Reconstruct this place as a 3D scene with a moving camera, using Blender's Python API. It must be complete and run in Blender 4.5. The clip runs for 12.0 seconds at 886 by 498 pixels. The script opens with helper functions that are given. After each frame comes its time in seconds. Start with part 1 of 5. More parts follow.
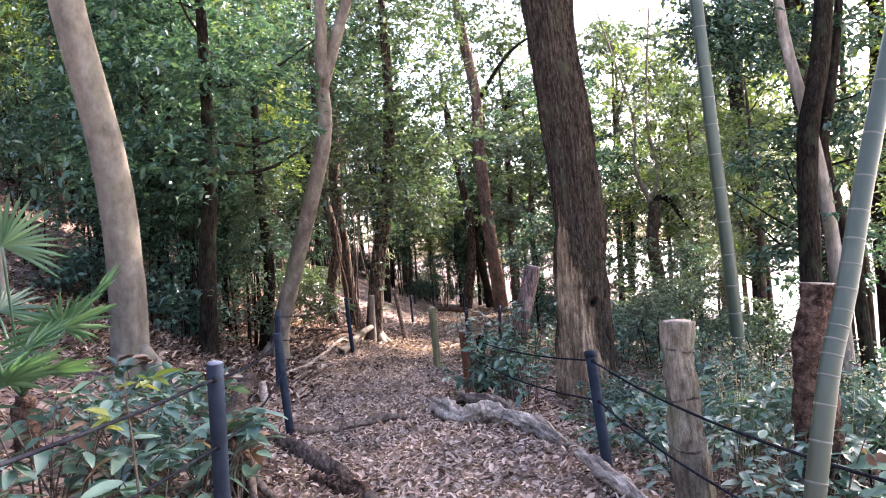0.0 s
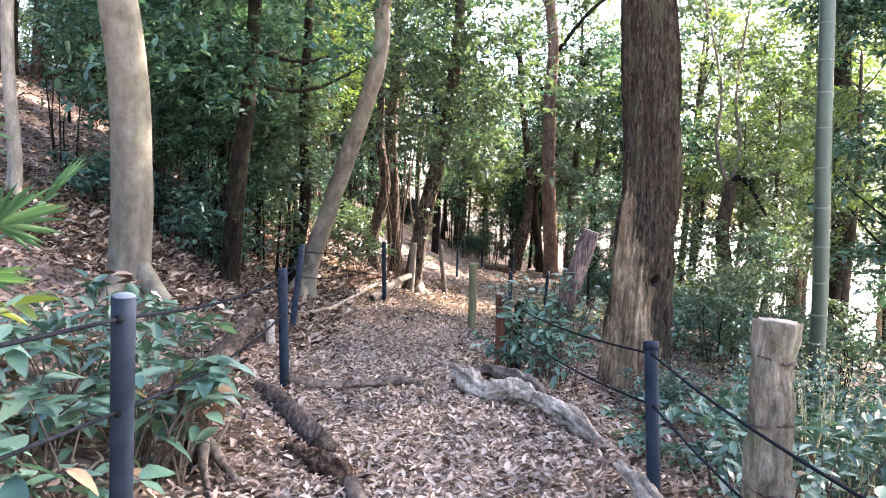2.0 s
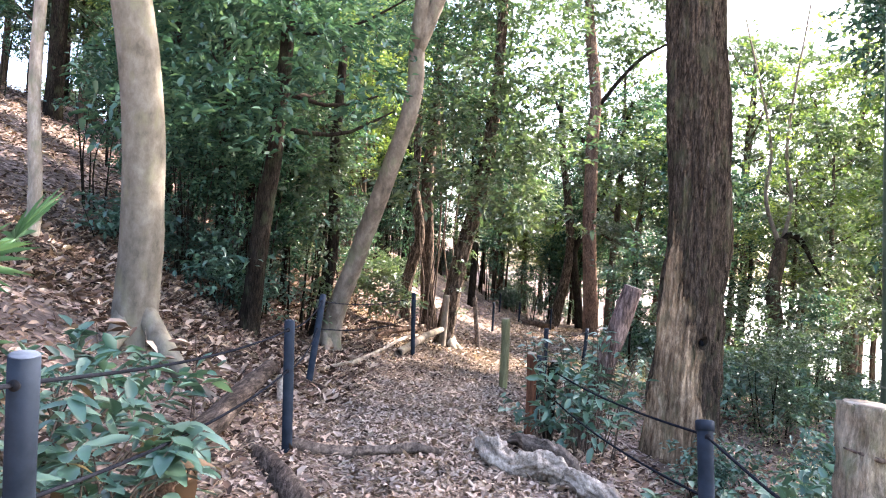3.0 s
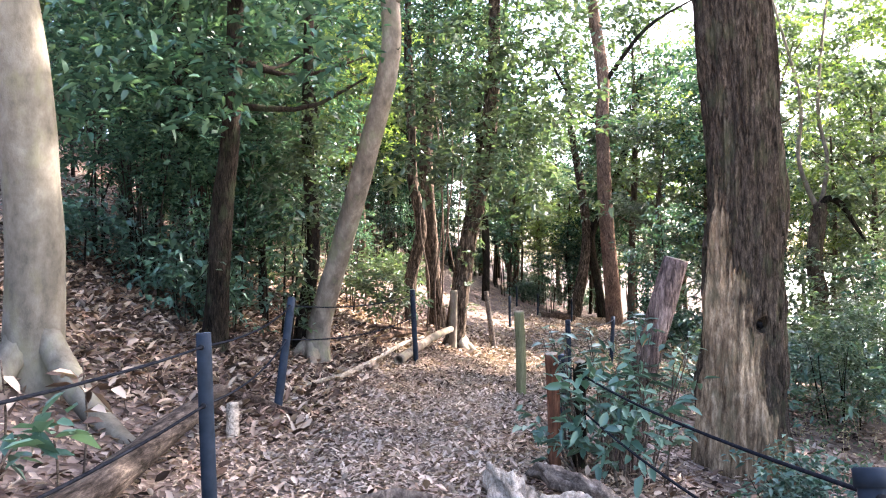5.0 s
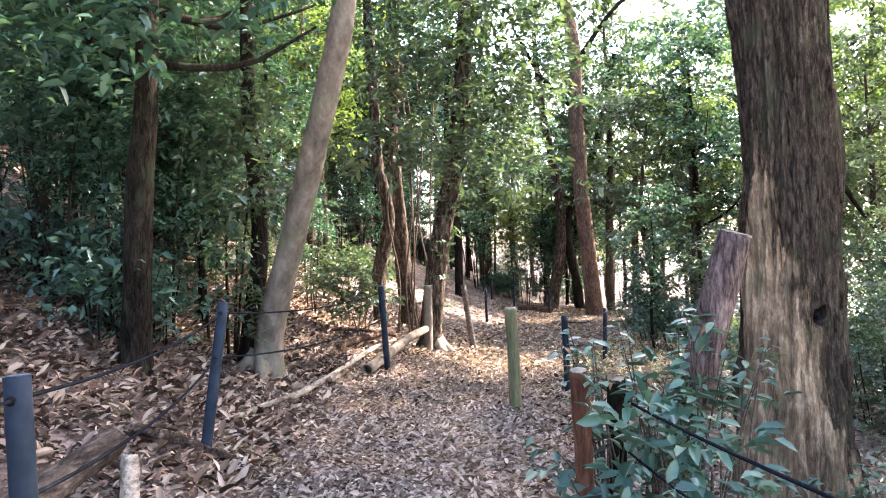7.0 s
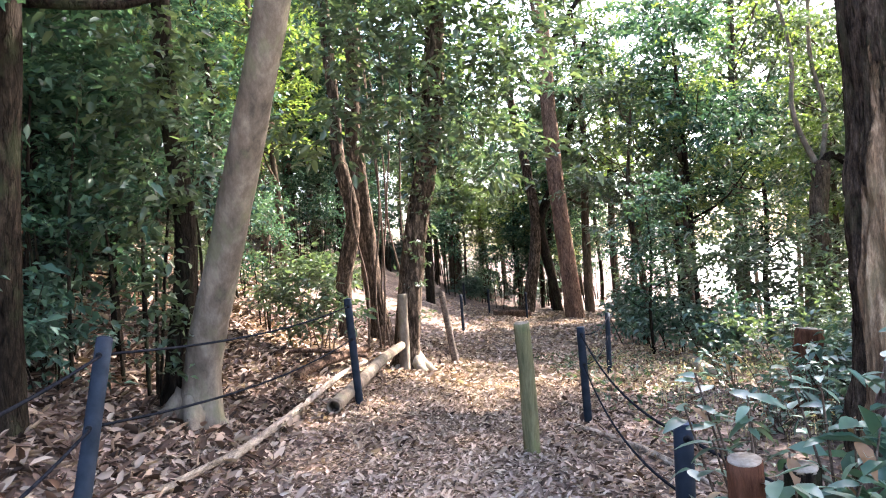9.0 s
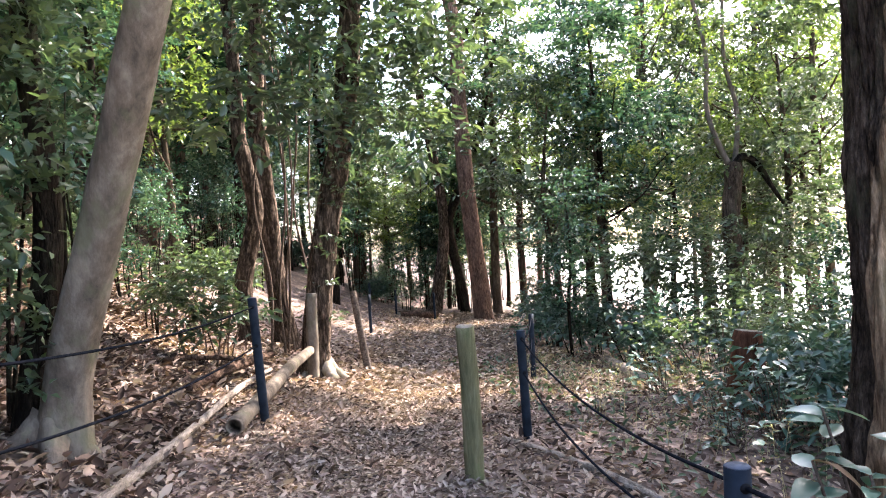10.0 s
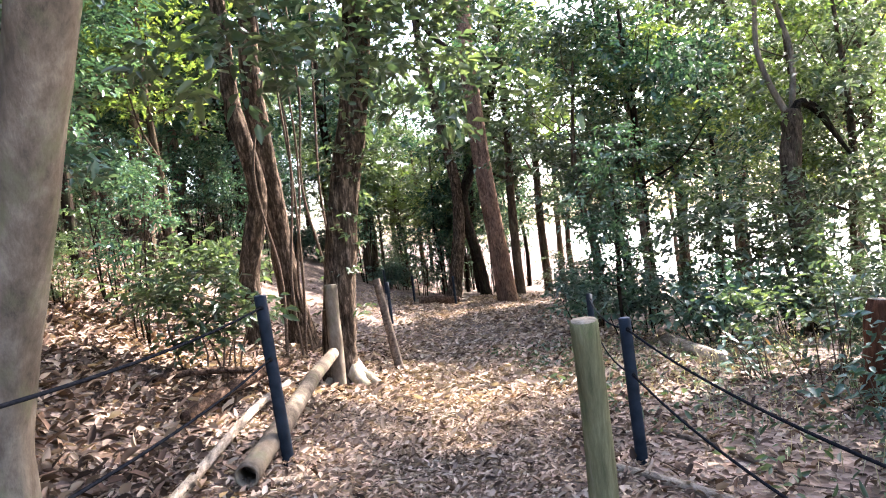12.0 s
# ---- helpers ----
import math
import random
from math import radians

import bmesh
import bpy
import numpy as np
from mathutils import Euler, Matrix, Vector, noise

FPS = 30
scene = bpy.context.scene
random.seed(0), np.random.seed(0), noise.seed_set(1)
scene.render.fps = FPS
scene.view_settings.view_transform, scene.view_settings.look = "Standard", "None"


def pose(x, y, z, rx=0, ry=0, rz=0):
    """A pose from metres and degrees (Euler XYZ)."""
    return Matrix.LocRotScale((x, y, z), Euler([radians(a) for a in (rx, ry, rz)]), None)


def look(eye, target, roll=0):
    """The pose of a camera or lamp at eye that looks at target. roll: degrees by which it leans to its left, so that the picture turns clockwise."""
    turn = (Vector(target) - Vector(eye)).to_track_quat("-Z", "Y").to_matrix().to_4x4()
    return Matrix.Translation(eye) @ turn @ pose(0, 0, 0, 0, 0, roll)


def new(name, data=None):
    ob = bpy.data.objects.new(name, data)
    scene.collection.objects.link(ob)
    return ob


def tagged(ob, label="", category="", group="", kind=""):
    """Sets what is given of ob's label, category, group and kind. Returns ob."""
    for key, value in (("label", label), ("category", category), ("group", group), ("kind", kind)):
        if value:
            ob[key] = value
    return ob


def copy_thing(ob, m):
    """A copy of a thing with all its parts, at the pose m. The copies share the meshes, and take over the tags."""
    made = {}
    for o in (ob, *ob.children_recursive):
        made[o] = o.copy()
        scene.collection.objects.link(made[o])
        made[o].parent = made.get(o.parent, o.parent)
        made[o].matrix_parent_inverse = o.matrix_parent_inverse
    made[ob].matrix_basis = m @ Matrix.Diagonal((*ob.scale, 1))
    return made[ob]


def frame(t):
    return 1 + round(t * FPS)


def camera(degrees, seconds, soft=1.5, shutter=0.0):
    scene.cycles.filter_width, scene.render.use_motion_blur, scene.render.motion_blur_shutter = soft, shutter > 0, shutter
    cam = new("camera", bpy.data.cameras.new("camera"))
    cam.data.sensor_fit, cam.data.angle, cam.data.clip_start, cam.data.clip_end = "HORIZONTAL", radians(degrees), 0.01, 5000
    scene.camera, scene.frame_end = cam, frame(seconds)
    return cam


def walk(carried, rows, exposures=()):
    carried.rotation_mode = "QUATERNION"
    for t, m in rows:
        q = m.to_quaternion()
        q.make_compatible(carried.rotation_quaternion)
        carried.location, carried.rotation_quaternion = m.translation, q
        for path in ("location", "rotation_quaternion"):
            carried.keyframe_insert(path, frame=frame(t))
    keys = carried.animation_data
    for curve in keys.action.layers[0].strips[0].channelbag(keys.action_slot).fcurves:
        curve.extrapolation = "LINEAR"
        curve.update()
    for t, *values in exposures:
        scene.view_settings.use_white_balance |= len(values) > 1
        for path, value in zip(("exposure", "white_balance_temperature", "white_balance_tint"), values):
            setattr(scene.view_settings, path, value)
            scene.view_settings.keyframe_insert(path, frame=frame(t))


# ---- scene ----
cam = camera(62.2, 12.0, soft=1.1)
PATH = [
    (0, (0.068, -0.099, 1.497), (0.286, 1.889, 1.514), -4.9),
    (0.5, (0.091, 0.151, 1.468), (0.332, 2.135, 1.387), -2.8),
    (1, (0.159, 0.443, 1.427), (0.295, 2.431, 1.26), -0.8),
    (1.5, (0.215, 0.68, 1.425), (0.274, 2.671, 1.243), 0.9),
    (2, (0.292, 0.949, 1.407), (0.358, 2.945, 1.307), 2.3),
    (2.5, (0.377, 1.203, 1.413), (0.39, 3.198, 1.279), 2.2),
    (3, (0.418, 1.502, 1.393), (0.369, 3.501, 1.43), 3.6),
    (3.2, (0.484, 1.62, 1.369), (0.36, 3.616, 1.388), 2.9),
    (4.8, (0.658, 2.916, 1.303), (0.549, 4.913, 1.337), 0.4),
    (5, (0.608, 3.059, 1.268), (0.517, 5.057, 1.302), -0.5),
    (5.5, (0.535, 3.482, 1.262), (0.437, 5.479, 1.314), 1.3),
    (6, (0.535, 3.815, 1.28), (0.413, 5.81, 1.347), 0.7),
    (6.5, (0.515, 4.17, 1.252), (0.472, 6.169, 1.295), -1.3),
    (6.7, (0.5, 4.33, 1.237), (0.49, 6.329, 1.262), -2.0),
    (8.3, (0.428, 5.654, 1.171), (0.406, 7.653, 1.177), -3.6),
    (8.5, (0.369, 5.857, 1.215), (0.438, 7.856, 1.215), -4.5),
    (9, (0.306, 6.361, 1.192), (0.402, 8.359, 1.216), -4.3),
    (9.5, (0.245, 6.872, 1.163), (0.56, 8.846, 1.213), -7.4),
    (10, (0.162, 7.249, 1.144), (0.526, 9.215, 1.152), -3.7),
    (10.5, (0.112, 7.605, 1.151), (0.396, 9.584, 1.158), -2.6),
    (11, (0.109, 7.795, 1.135), (0.362, 9.779, 1.096), -4.0),
    (11.5, (0.137, 8.275, 1.103), (0.353, 10.261, 0.997), -2.8),
    (12, (0.044, 8.864, 1.09), (0.391, 10.833, 1.055), -7.1),
]
SKY_STRENGTH = 0.15
walk(cam, [(t, look(e, g, r)) for t, e, g, r in PATH], [(t, 0.8 + e, 6420, 30 - 10 * min(t, 1)) for t, e in ((0, 2.2), (.5, 2.4), (1, 2.45), (2, 2.65), (3, 2.65), (5, 2.75), (6.5, 2.7), (8.5, 2.75), (9.5, 2.48), (10, 2.3), (11, 2.37), (12, 2.55))])

# ---- world, sun ----
SUN_TO = Vector((0.72, 0.42, 0.66)).normalized()
world = bpy.data.worlds.new("sky")
scene.world = world
world.use_nodes = True
wn = world.node_tree
sky = wn.nodes.new("ShaderNodeTexSky")
sky.sky_type = "NISHITA"
sky.sun_disc = False
sky.sun_elevation = math.asin(SUN_TO.z)
sky.sun_rotation = math.atan2(SUN_TO.x, SUN_TO.y)
sky.dust_density = 3.0
wn.links.new(sky.outputs[0], wn.nodes["Background"].inputs[0])
wn.nodes["Background"].inputs[1].default_value = SKY_STRENGTH
sun = new("sun", bpy.data.lights.new("sun", "SUN"))
sun.data.energy = 4.6
sun.data.angle = radians(0.6)
sun.data.color = (1.0, 0.95, 0.87)
sun.matrix_world = look(SUN_TO * 60, (0, 0, 0))


# ---- ground shape ----
XC = [(-8, .5), (0, .4), (5, .45), (7, .2), (9, .1), (12, .45), (15, 1.0), (18, 2.0), (23, 3.0), (31, 4.5), (45, 6.5), (70, 10)]
ZC = [(-8, .15), (0, .06), (3, -.03), (5, -.1), (7.4, -.13), (10, -.22), (12, -.33), (15, -.5), (18, -.68), (23, -1.0),
      (31, -1.12), (45, -1.2), (70, -1.2)]


def along(table, v):
    return np.interp(v, [a for a, b in table], [b for a, b in table])


def ramp(v, k):
    return k * np.log1p(np.exp(np.clip(v / k, -40, 40)))


def ground_z(x, y):
    """The height of the ground: a path with a bank and hillside on one side and a gentle fall on the other."""
    d = x - along(XC, y)
    lf = -d
    z = along(ZC, y)
    z = z + .14 / (1 + np.exp(-np.clip((lf - .85) * 7, -40, 40))) + .47 * ramp(lf - 1.7, .35)
    z = z + .2 * np.exp(-((y - 14.3) / 1.7) ** 2) / (1 + np.exp(-np.clip((lf - .55) * 8, -40, 40)))
    z = z - .4 * ramp(lf - 26, 3)
    hollow = .42 / ((1 + np.exp(-np.clip((d - 2.0) / .28, -40, 40))) * (1 + np.exp(np.clip((y - 11.7) * 2, -40, 40))))
    return z - hollow - .07 * ramp(d - .7, .2) - .2 * ramp(d - 6, 1.5) + .27 * ramp(d - 32, 3)


def gz(x, y):
    return float(ground_z(np.float64(x), np.float64(y)))


# ---- materials ----
def material(name, rough=0.8, spec=0.3):
    m = bpy.data.materials.new(name)
    m.use_nodes = True
    nt = m.node_tree
    b = nt.nodes["Principled BSDF"]
    b.inputs["Roughness"].default_value = rough
    b.inputs["Specular IOR Level"].default_value = spec
    return m, nt, b


def node(nt, kind, **values):
    n = nt.nodes.new(kind)
    for key, value in values.items():
        n.inputs[key.replace("_", " ")].default_value = value
    return n


def coords(nt, scale=(1, 1, 1), kind="Object"):
    c = nt.nodes.new("ShaderNodeTexCoord")
    mp = nt.nodes.new("ShaderNodeMapping")
    mp.inputs["Scale"].default_value = scale
    nt.links.new(c.outputs[kind], mp.inputs[0])
    return mp.outputs[0]


def colour_ramp(nt, fac, stops):
    r = nt.nodes.new("ShaderNodeValToRGB")
    r.color_ramp.elements[0].position, r.color_ramp.elements[0].color = stops[0][0], (*stops[0][1], 1)
    r.color_ramp.elements[1].position, r.color_ramp.elements[1].color = stops[-1][0], (*stops[-1][1], 1)
    for p, c in stops[1:-1]:
        r.color_ramp.elements.new(p).color = (*c, 1)
    nt.links.new(fac, r.inputs[0])
    return r.outputs[0]


def mixed(nt, a, b, fac, mode="MIX"):
    n = nt.nodes.new("ShaderNodeMix")
    n.data_type, n.blend_type = "RGBA", mode
    for sock, v in ((n.inputs[6], a), (n.inputs[7], b), (n.inputs[0], fac)):
        if isinstance(v, bpy.types.NodeSocket):
            nt.links.new(v, sock)
        else:
            sock.default_value = v if isinstance(v, (int, float)) else (*v, 1)
    return n.outputs[2]


def noise_tex(nt, vec, scale, detail=5.0, rough=0.6):
    n = node(nt, "ShaderNodeTexNoise", Scale=scale, Detail=detail, Roughness=rough)
    nt.links.new(vec, n.inputs["Vector"])
    return n.outputs["Fac"]


def bumped(nt, b, height, strength=0.6, dist=0.02):
    bp = node(nt, "ShaderNodeBump", Strength=strength, Distance=dist)
    nt.links.new(height, bp.inputs["Height"])
    nt.links.new(bp.outputs[0], b.inputs["Normal"])


def bark_look(nt, dark, mid, light, stretch, moss, cracks, depth):
    """Colour and height of bark: streaks along the stem, plates parted by cracks, blotches, moss where it grows."""
    v = coords(nt, stretch)
    grain = noise_tex(nt, v, 1.6, 10, .72)
    blotch = noise_tex(nt, coords(nt, (1, 1, .6)), 3.1, 6)
    col = colour_ramp(nt, grain, [(.32, dark), (.5, mid), (.68, light)])
    height = grain
    if cracks:
        warp = node(nt, "ShaderNodeTexNoise", Scale=.7, Detail=5.0)
        nt.links.new(v, warp.inputs["Vector"])
        bent = nt.nodes.new("ShaderNodeVectorMath")
        bent.operation = "MULTIPLY_ADD"
        bent.inputs[1].default_value = (1.6, 1.6, 1.6)
        nt.links.new(warp.outputs["Color"], bent.inputs[0])
        nt.links.new(v, bent.inputs[2])
        vor = nt.nodes.new("ShaderNodeTexVoronoi")
        vor.feature = "DISTANCE_TO_EDGE"
        cell = nt.nodes.new("ShaderNodeTexVoronoi")
        for n in (vor, cell):
            n.inputs["Scale"].default_value = cracks
            nt.links.new(bent.outputs[0], n.inputs["Vector"])
        tone = nt.nodes.new("ShaderNodeSeparateColor")
        nt.links.new(cell.outputs["Color"], tone.inputs[0])
        col = mixed(nt, col, colour_ramp(nt, tone.outputs[0], [(0, (.78, .75, .73)), (1, (1.2, 1.17, 1.14))]), 1.0, "MULTIPLY")
        edge = colour_ramp(nt, vor.outputs["Distance"], [(.0, (depth, depth, depth)), (.16, (1, 1, 1))])
        broken = colour_ramp(nt, noise_tex(nt, v, .45, 6, .7), [(.4, (0, 0, 0)), (.62, (1, 1, 1))])
        edge = mixed(nt, (1, 1, 1), edge, broken)
        col = mixed(nt, col, edge, 1.0, "MULTIPLY")
        fine = noise_tex(nt, v, 7.0, 6, .75)
        col = mixed(nt, col, colour_ramp(nt, fine, [(.3, (.5, .48, .46)), (.7, (1.45, 1.42, 1.38))]), .8, "MULTIPLY")
        height = mixed(nt, edge, grain, .5)
    patch = colour_ramp(nt, blotch, [(.35, (.6, .6, .6)), (.65, (1.3, 1.27, 1.22))])
    col = mixed(nt, col, patch, 0.85 if cracks else 0.45, "MULTIPLY")
    if moss:
        mf = colour_ramp(nt, noise_tex(nt, coords(nt, (1.5, 1.5, .8)), 4.0, 8), [(.52, (0, 0, 0)), (.64, (1, 1, 1))])
        col = mixed(nt, col, moss, mixed(nt, mf, (.5, .5, .5), 1.0, "MULTIPLY"))
    return col, height


def bark(name, dark, mid, light, stretch=(9, 9, 1.6), relief=0.02, moss=None, rough=0.9, cracks=0.0, depth=.2):
    m, nt, b = material(name, rough, 0.03)
    col, height = bark_look(nt, dark, mid, light, stretch, moss, cracks, depth)
    nt.links.new(col, b.inputs["Base Color"])
    bumped(nt, b, height, 1.0, relief)
    return m


def torn_bark(name):
    """Flaking dark bark, torn away to bare wood low on one side of the trunk with ragged edges."""
    m, nt, b = material(name, .95, .03)
    c1, h1 = bark_look(nt, (.014, .011, .009), (.05, .039, .03), (.135, .107, .082), (26, 26, 6), (.062, .064, .034), .8, .25)
    c2, h2 = bark_look(nt, (.066, .043, .027), (.22, .158, .102), (.45, .345, .235), (17, 17, 3.5), (.1, .088, .048), .6, .35)
    sep = nt.nodes.new("ShaderNodeSeparateXYZ")
    nt.links.new(coords(nt), sep.inputs[0])

    def maths(op, a, c, d=None):
        n = nt.nodes.new("ShaderNodeMath")
        n.operation = op
        for k, v in enumerate((a, c, d)):
            if isinstance(v, bpy.types.NodeSocket):
                nt.links.new(v, n.inputs[k])
            elif v is not None:
                n.inputs[k].default_value = v
        return n.outputs[0]
    turn = maths("ABSOLUTE", maths("ADD", maths("ARCTAN2", sep.outputs[1], sep.outputs[0]), radians(150)), 0)
    reach = maths("MULTIPLY_ADD", sep.outputs[2], -.62, 1.92)
    rag = maths("MULTIPLY_ADD", noise_tex(nt, coords(nt, (9, 9, 2.2)), 1.0, 8, .65), 2.6, -1.3)
    mask = colour_ramp(nt, maths("ADD", maths("SUBTRACT", reach, turn), rag), [(0, (0, 0, 0)), (.2, (1, 1, 1))])
    nt.links.new(mixed(nt, c1, c2, mask), b.inputs["Base Color"])
    bumped(nt, b, mixed(nt, h1, mixed(nt, h2, (.35, .35, .35), 1.0, "MULTIPLY"), mask), 1.0, .04)
    return m


def leaf_material(name, a, b_, c, rough=0.4, through_=0.35, spec=0.5, single=False):
    """Leaves: each of a shade of its own, glossy, and letting some light through."""
    m, nt, b = material(name, rough, spec)
    geo = nt.nodes.new("ShaderNodeObjectInfo" if single else "ShaderNodeNewGeometry")
    col = colour_ramp(nt, geo.outputs["Random" if single else "Random Per Island"], [(0.0, a), (.55, b_), (1.0, c)])
    big = noise_tex(nt, coords(nt), 1.3, 2)
    col = mixed(nt, col, colour_ramp(nt, big, [(.3, (.7, .75, .75)), (.7, (1.2, 1.15, 1.0))]), 1.0, "MULTIPLY")
    nt.links.new(col, b.inputs["Base Color"])
    tr = nt.nodes.new("ShaderNodeBsdfTranslucent")
    nt.links.new(mixed(nt, col, (1.35, 1.42, .8), 1.0, "MULTIPLY"), tr.inputs[0])
    mx = nt.nodes.new("ShaderNodeMixShader")
    mx.inputs[0].default_value = through_
    nt.links.new(b.outputs[0], mx.inputs[1])
    nt.links.new(tr.outputs[0], mx.inputs[2])
    nt.links.new(mx.outputs[0], nt.nodes["Material Output"].inputs[0])
    return m


def ground_material():
    m, nt, b = material("forest_floor", 0.9, 0.15)
    v = coords(nt)
    vor = nt.nodes.new("ShaderNodeTexVoronoi")
    vor.inputs["Scale"].default_value = 16
    wob = mixed(nt, v, noise_tex(nt, v, 5.0, 3), 0.05)
    nt.links.new(wob, vor.inputs["Vector"])
    sep = nt.nodes.new("ShaderNodeSeparateColor")
    nt.links.new(vor.outputs["Color"], sep.inputs[0])
    leafy = colour_ramp(nt, sep.outputs[0], [(0, (.055, .036, .028)), (.35, (.145, .1, .077)), (.7, (.25, .182, .146)), (1, (.38, .295, .248))])
    soil = colour_ramp(nt, noise_tex(nt, v, 22, 8, .7), [(.3, (.03, .021, .016)), (.7, (.11, .078, .06))])
    patch = colour_ramp(nt, noise_tex(nt, v, 1.1, 5), [(.4, (.15, .15, .15)), (.62, (.95, .95, .95))])
    col = mixed(nt, soil, leafy, patch)
    # open valley ground beyond the trees, paled to put the glare into its colour
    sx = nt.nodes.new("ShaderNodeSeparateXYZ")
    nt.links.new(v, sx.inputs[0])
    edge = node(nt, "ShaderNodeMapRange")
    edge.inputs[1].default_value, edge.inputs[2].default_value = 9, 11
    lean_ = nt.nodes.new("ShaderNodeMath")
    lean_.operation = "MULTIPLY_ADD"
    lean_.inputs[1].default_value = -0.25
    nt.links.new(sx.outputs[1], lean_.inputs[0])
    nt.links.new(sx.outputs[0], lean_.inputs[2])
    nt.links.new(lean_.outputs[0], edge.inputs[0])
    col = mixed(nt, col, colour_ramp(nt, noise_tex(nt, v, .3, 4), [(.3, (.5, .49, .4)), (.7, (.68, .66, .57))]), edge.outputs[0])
    nt.links.new(col, b.inputs["Base Color"])
    bumped(nt, b, vor.outputs["Distance"], 0.8, 0.03)
    return m


M_GROUND = ground_material()
M_GREY = bark("smooth_grey_bark", (.07, .06, .044), (.125, .109, .083), (.18, .16, .126), (4, 4, 2.6), .008, (.14, .13, .075), .8)
M_OAK = torn_bark("torn_brown_bark")
M_LEAN = bark("smooth_tan_bark", (.065, .052, .04), (.138, .112, .086), (.23, .192, .15), (5, 5, 2.4), .012, (.13, .135, .075), .85)
M_DARKBARK = bark("dark_bark", (.006, .005, .004), (.017, .014, .011), (.045, .036, .028), (26, 26, 6), .02, (.035, .042, .022), .95, .9, .3)
M_VINE = bark("peeling_bark", (.014, .011, .008), (.055, .042, .032), (.26, .205, .16), (16, 16, 4), .04, None, .9, .7, .3)
M_BROWN = bark("brown_bark", (.022, .016, .012), (.065, .05, .038), (.14, .112, .086), (18, 18, 4), .02, (.06, .065, .035), .95, .8, .35)
M_PALE = bark("pale_grey_bark", (.12, .098, .075), (.23, .19, .15), (.37, .325, .265), (8, 8, 2.4), .012, (.13, .135, .07), .85)
M_REDBARK = bark("reddish_bark", (.05, .031, .023), (.15, .098, .073), (.25, .18, .14), (20, 20, 5), .025, None, .9, .8, .3)
M_LOG = bark("weathered_log", (.04, .031, .026), (.115, .095, .08), (.22, .19, .162), (26, 5, 26), .008, None, .9, .5, .3)
M_LOGDARK = bark("dark_weathered_log", (.018, .014, .012), (.06, .049, .042), (.15, .125, .108), (26, 5, 26), .012, None, .9, .5, .3)
M_DEADWOOD = bark("bleached_deadwood", (.1, .082, .066), (.3, .26, .215), (.46, .41, .35), (30, 6, 30), .01, None, .9, .35, .4)
M_DARKLOG = bark("rotten_bark", (.02, .014, .01), (.075, .05, .037), (.18, .13, .1), (18, 9, 18), .03, None, .95, .6, .25)
M_GREENPOST = bark("mossy_post_wood", (.07, .07, .036), (.135, .128, .068), (.21, .195, .115), (18, 18, 1.8), .008, (.11, .15, .06))
M_CUT = bark("grey_post_wood", (.062, .056, .042), (.175, .158, .122), (.3, .275, .22), (22, 22, 5), .02, (.1, .125, .06), .9, .35, .35)
M_RED = bark("rust_brown_wood", (.06, .026, .016), (.125, .058, .036), (.2, .1, .062), (14, 14, 1.8), .012, None, .9, .5, .4)
M_END = bark("end_grain", (.15, .12, .09), (.29, .245, .19), (.42, .365, .3), (10, 10, 10), .008)
M_LEAF = leaf_material("evergreen_leaf", (.026, .064, .046), (.05, .106, .075), (.1, .165, .108), .27, .24)
M_LEAFBLUE = leaf_material("bluish_shrub_leaf", (.035, .078, .062), (.056, .12, .092), (.105, .175, .125), .36, .22, .45)
M_LEAFLIGHT = leaf_material("yellow_green_leaf", (.058, .098, .03), (.1, .15, .042), (.165, .2, .056), .4, .45)
M_LEAFMID = leaf_material("mid_green_leaf", (.038, .066, .04), (.064, .1, .058), (.115, .15, .078), .28, .33)
M_PALM = leaf_material("palm_frond", (.04, .095, .05), (.06, .13, .07), (.1, .17, .085), .4, .3)
M_DRYLEAF = leaf_material("fallen_leaf", (.11, .072, .055), (.34, .246, .204), (.5, .395, .335), .75, .1, .12)
M_DRYDARK = leaf_material("rust_fallen_leaf", (.022, .014, .011), (.13, .078, .058), (.44, .335, .27), .7, .08, .12)
M_YELLOWLEAF = leaf_material("yellowing_leaf", (.09, .13, .035), (.15, .19, .045), (.22, .23, .06), .5, .3, .3)
M_FLAKE = bark("bark_flake", (.022, .016, .012), (.075, .055, .042), (.2, .155, .12), (40, 40, 9), .008)
M_GREYWOOD = bark("weathered_stump_wood", (.035, .025, .024), (.13, .096, .088), (.26, .205, .185), (30, 30, 5), .03, None, .95, .7, .2)
M_LEAFOBJ = leaf_material("broad_shrub_leaf", (.034, .08, .058), (.066, .132, .098), (.13, .2, .145), .3, .22, .5, True)
M_WITHERED = leaf_material("withered_leaf", (.09, .05, .03), (.2, .12, .075), (.36, .26, .17), .7, .2, .15, True)
M_DRYSTALK = leaf_material("dry_stalk", (.25, .2, .13), (.4, .34, .25), (.52, .46, .36), .8, .3, .2)
M_TWIG = bark("twig_bark", (.03, .022, .017), (.08, .06, .045), (.17, .135, .105), (30, 30, 30), .004)


def bamboo_material():
    m, nt, b = material("green_bamboo", .42, .4)
    col = colour_ramp(nt, noise_tex(nt, coords(nt, (3, 3, .7)), 3, 5), [(.3, (.026, .038, .022)), (.6, (.043, .06, .035)), (.8, (.07, .084, .055))])
    nt.links.new(col, b.inputs["Base Color"])
    return m


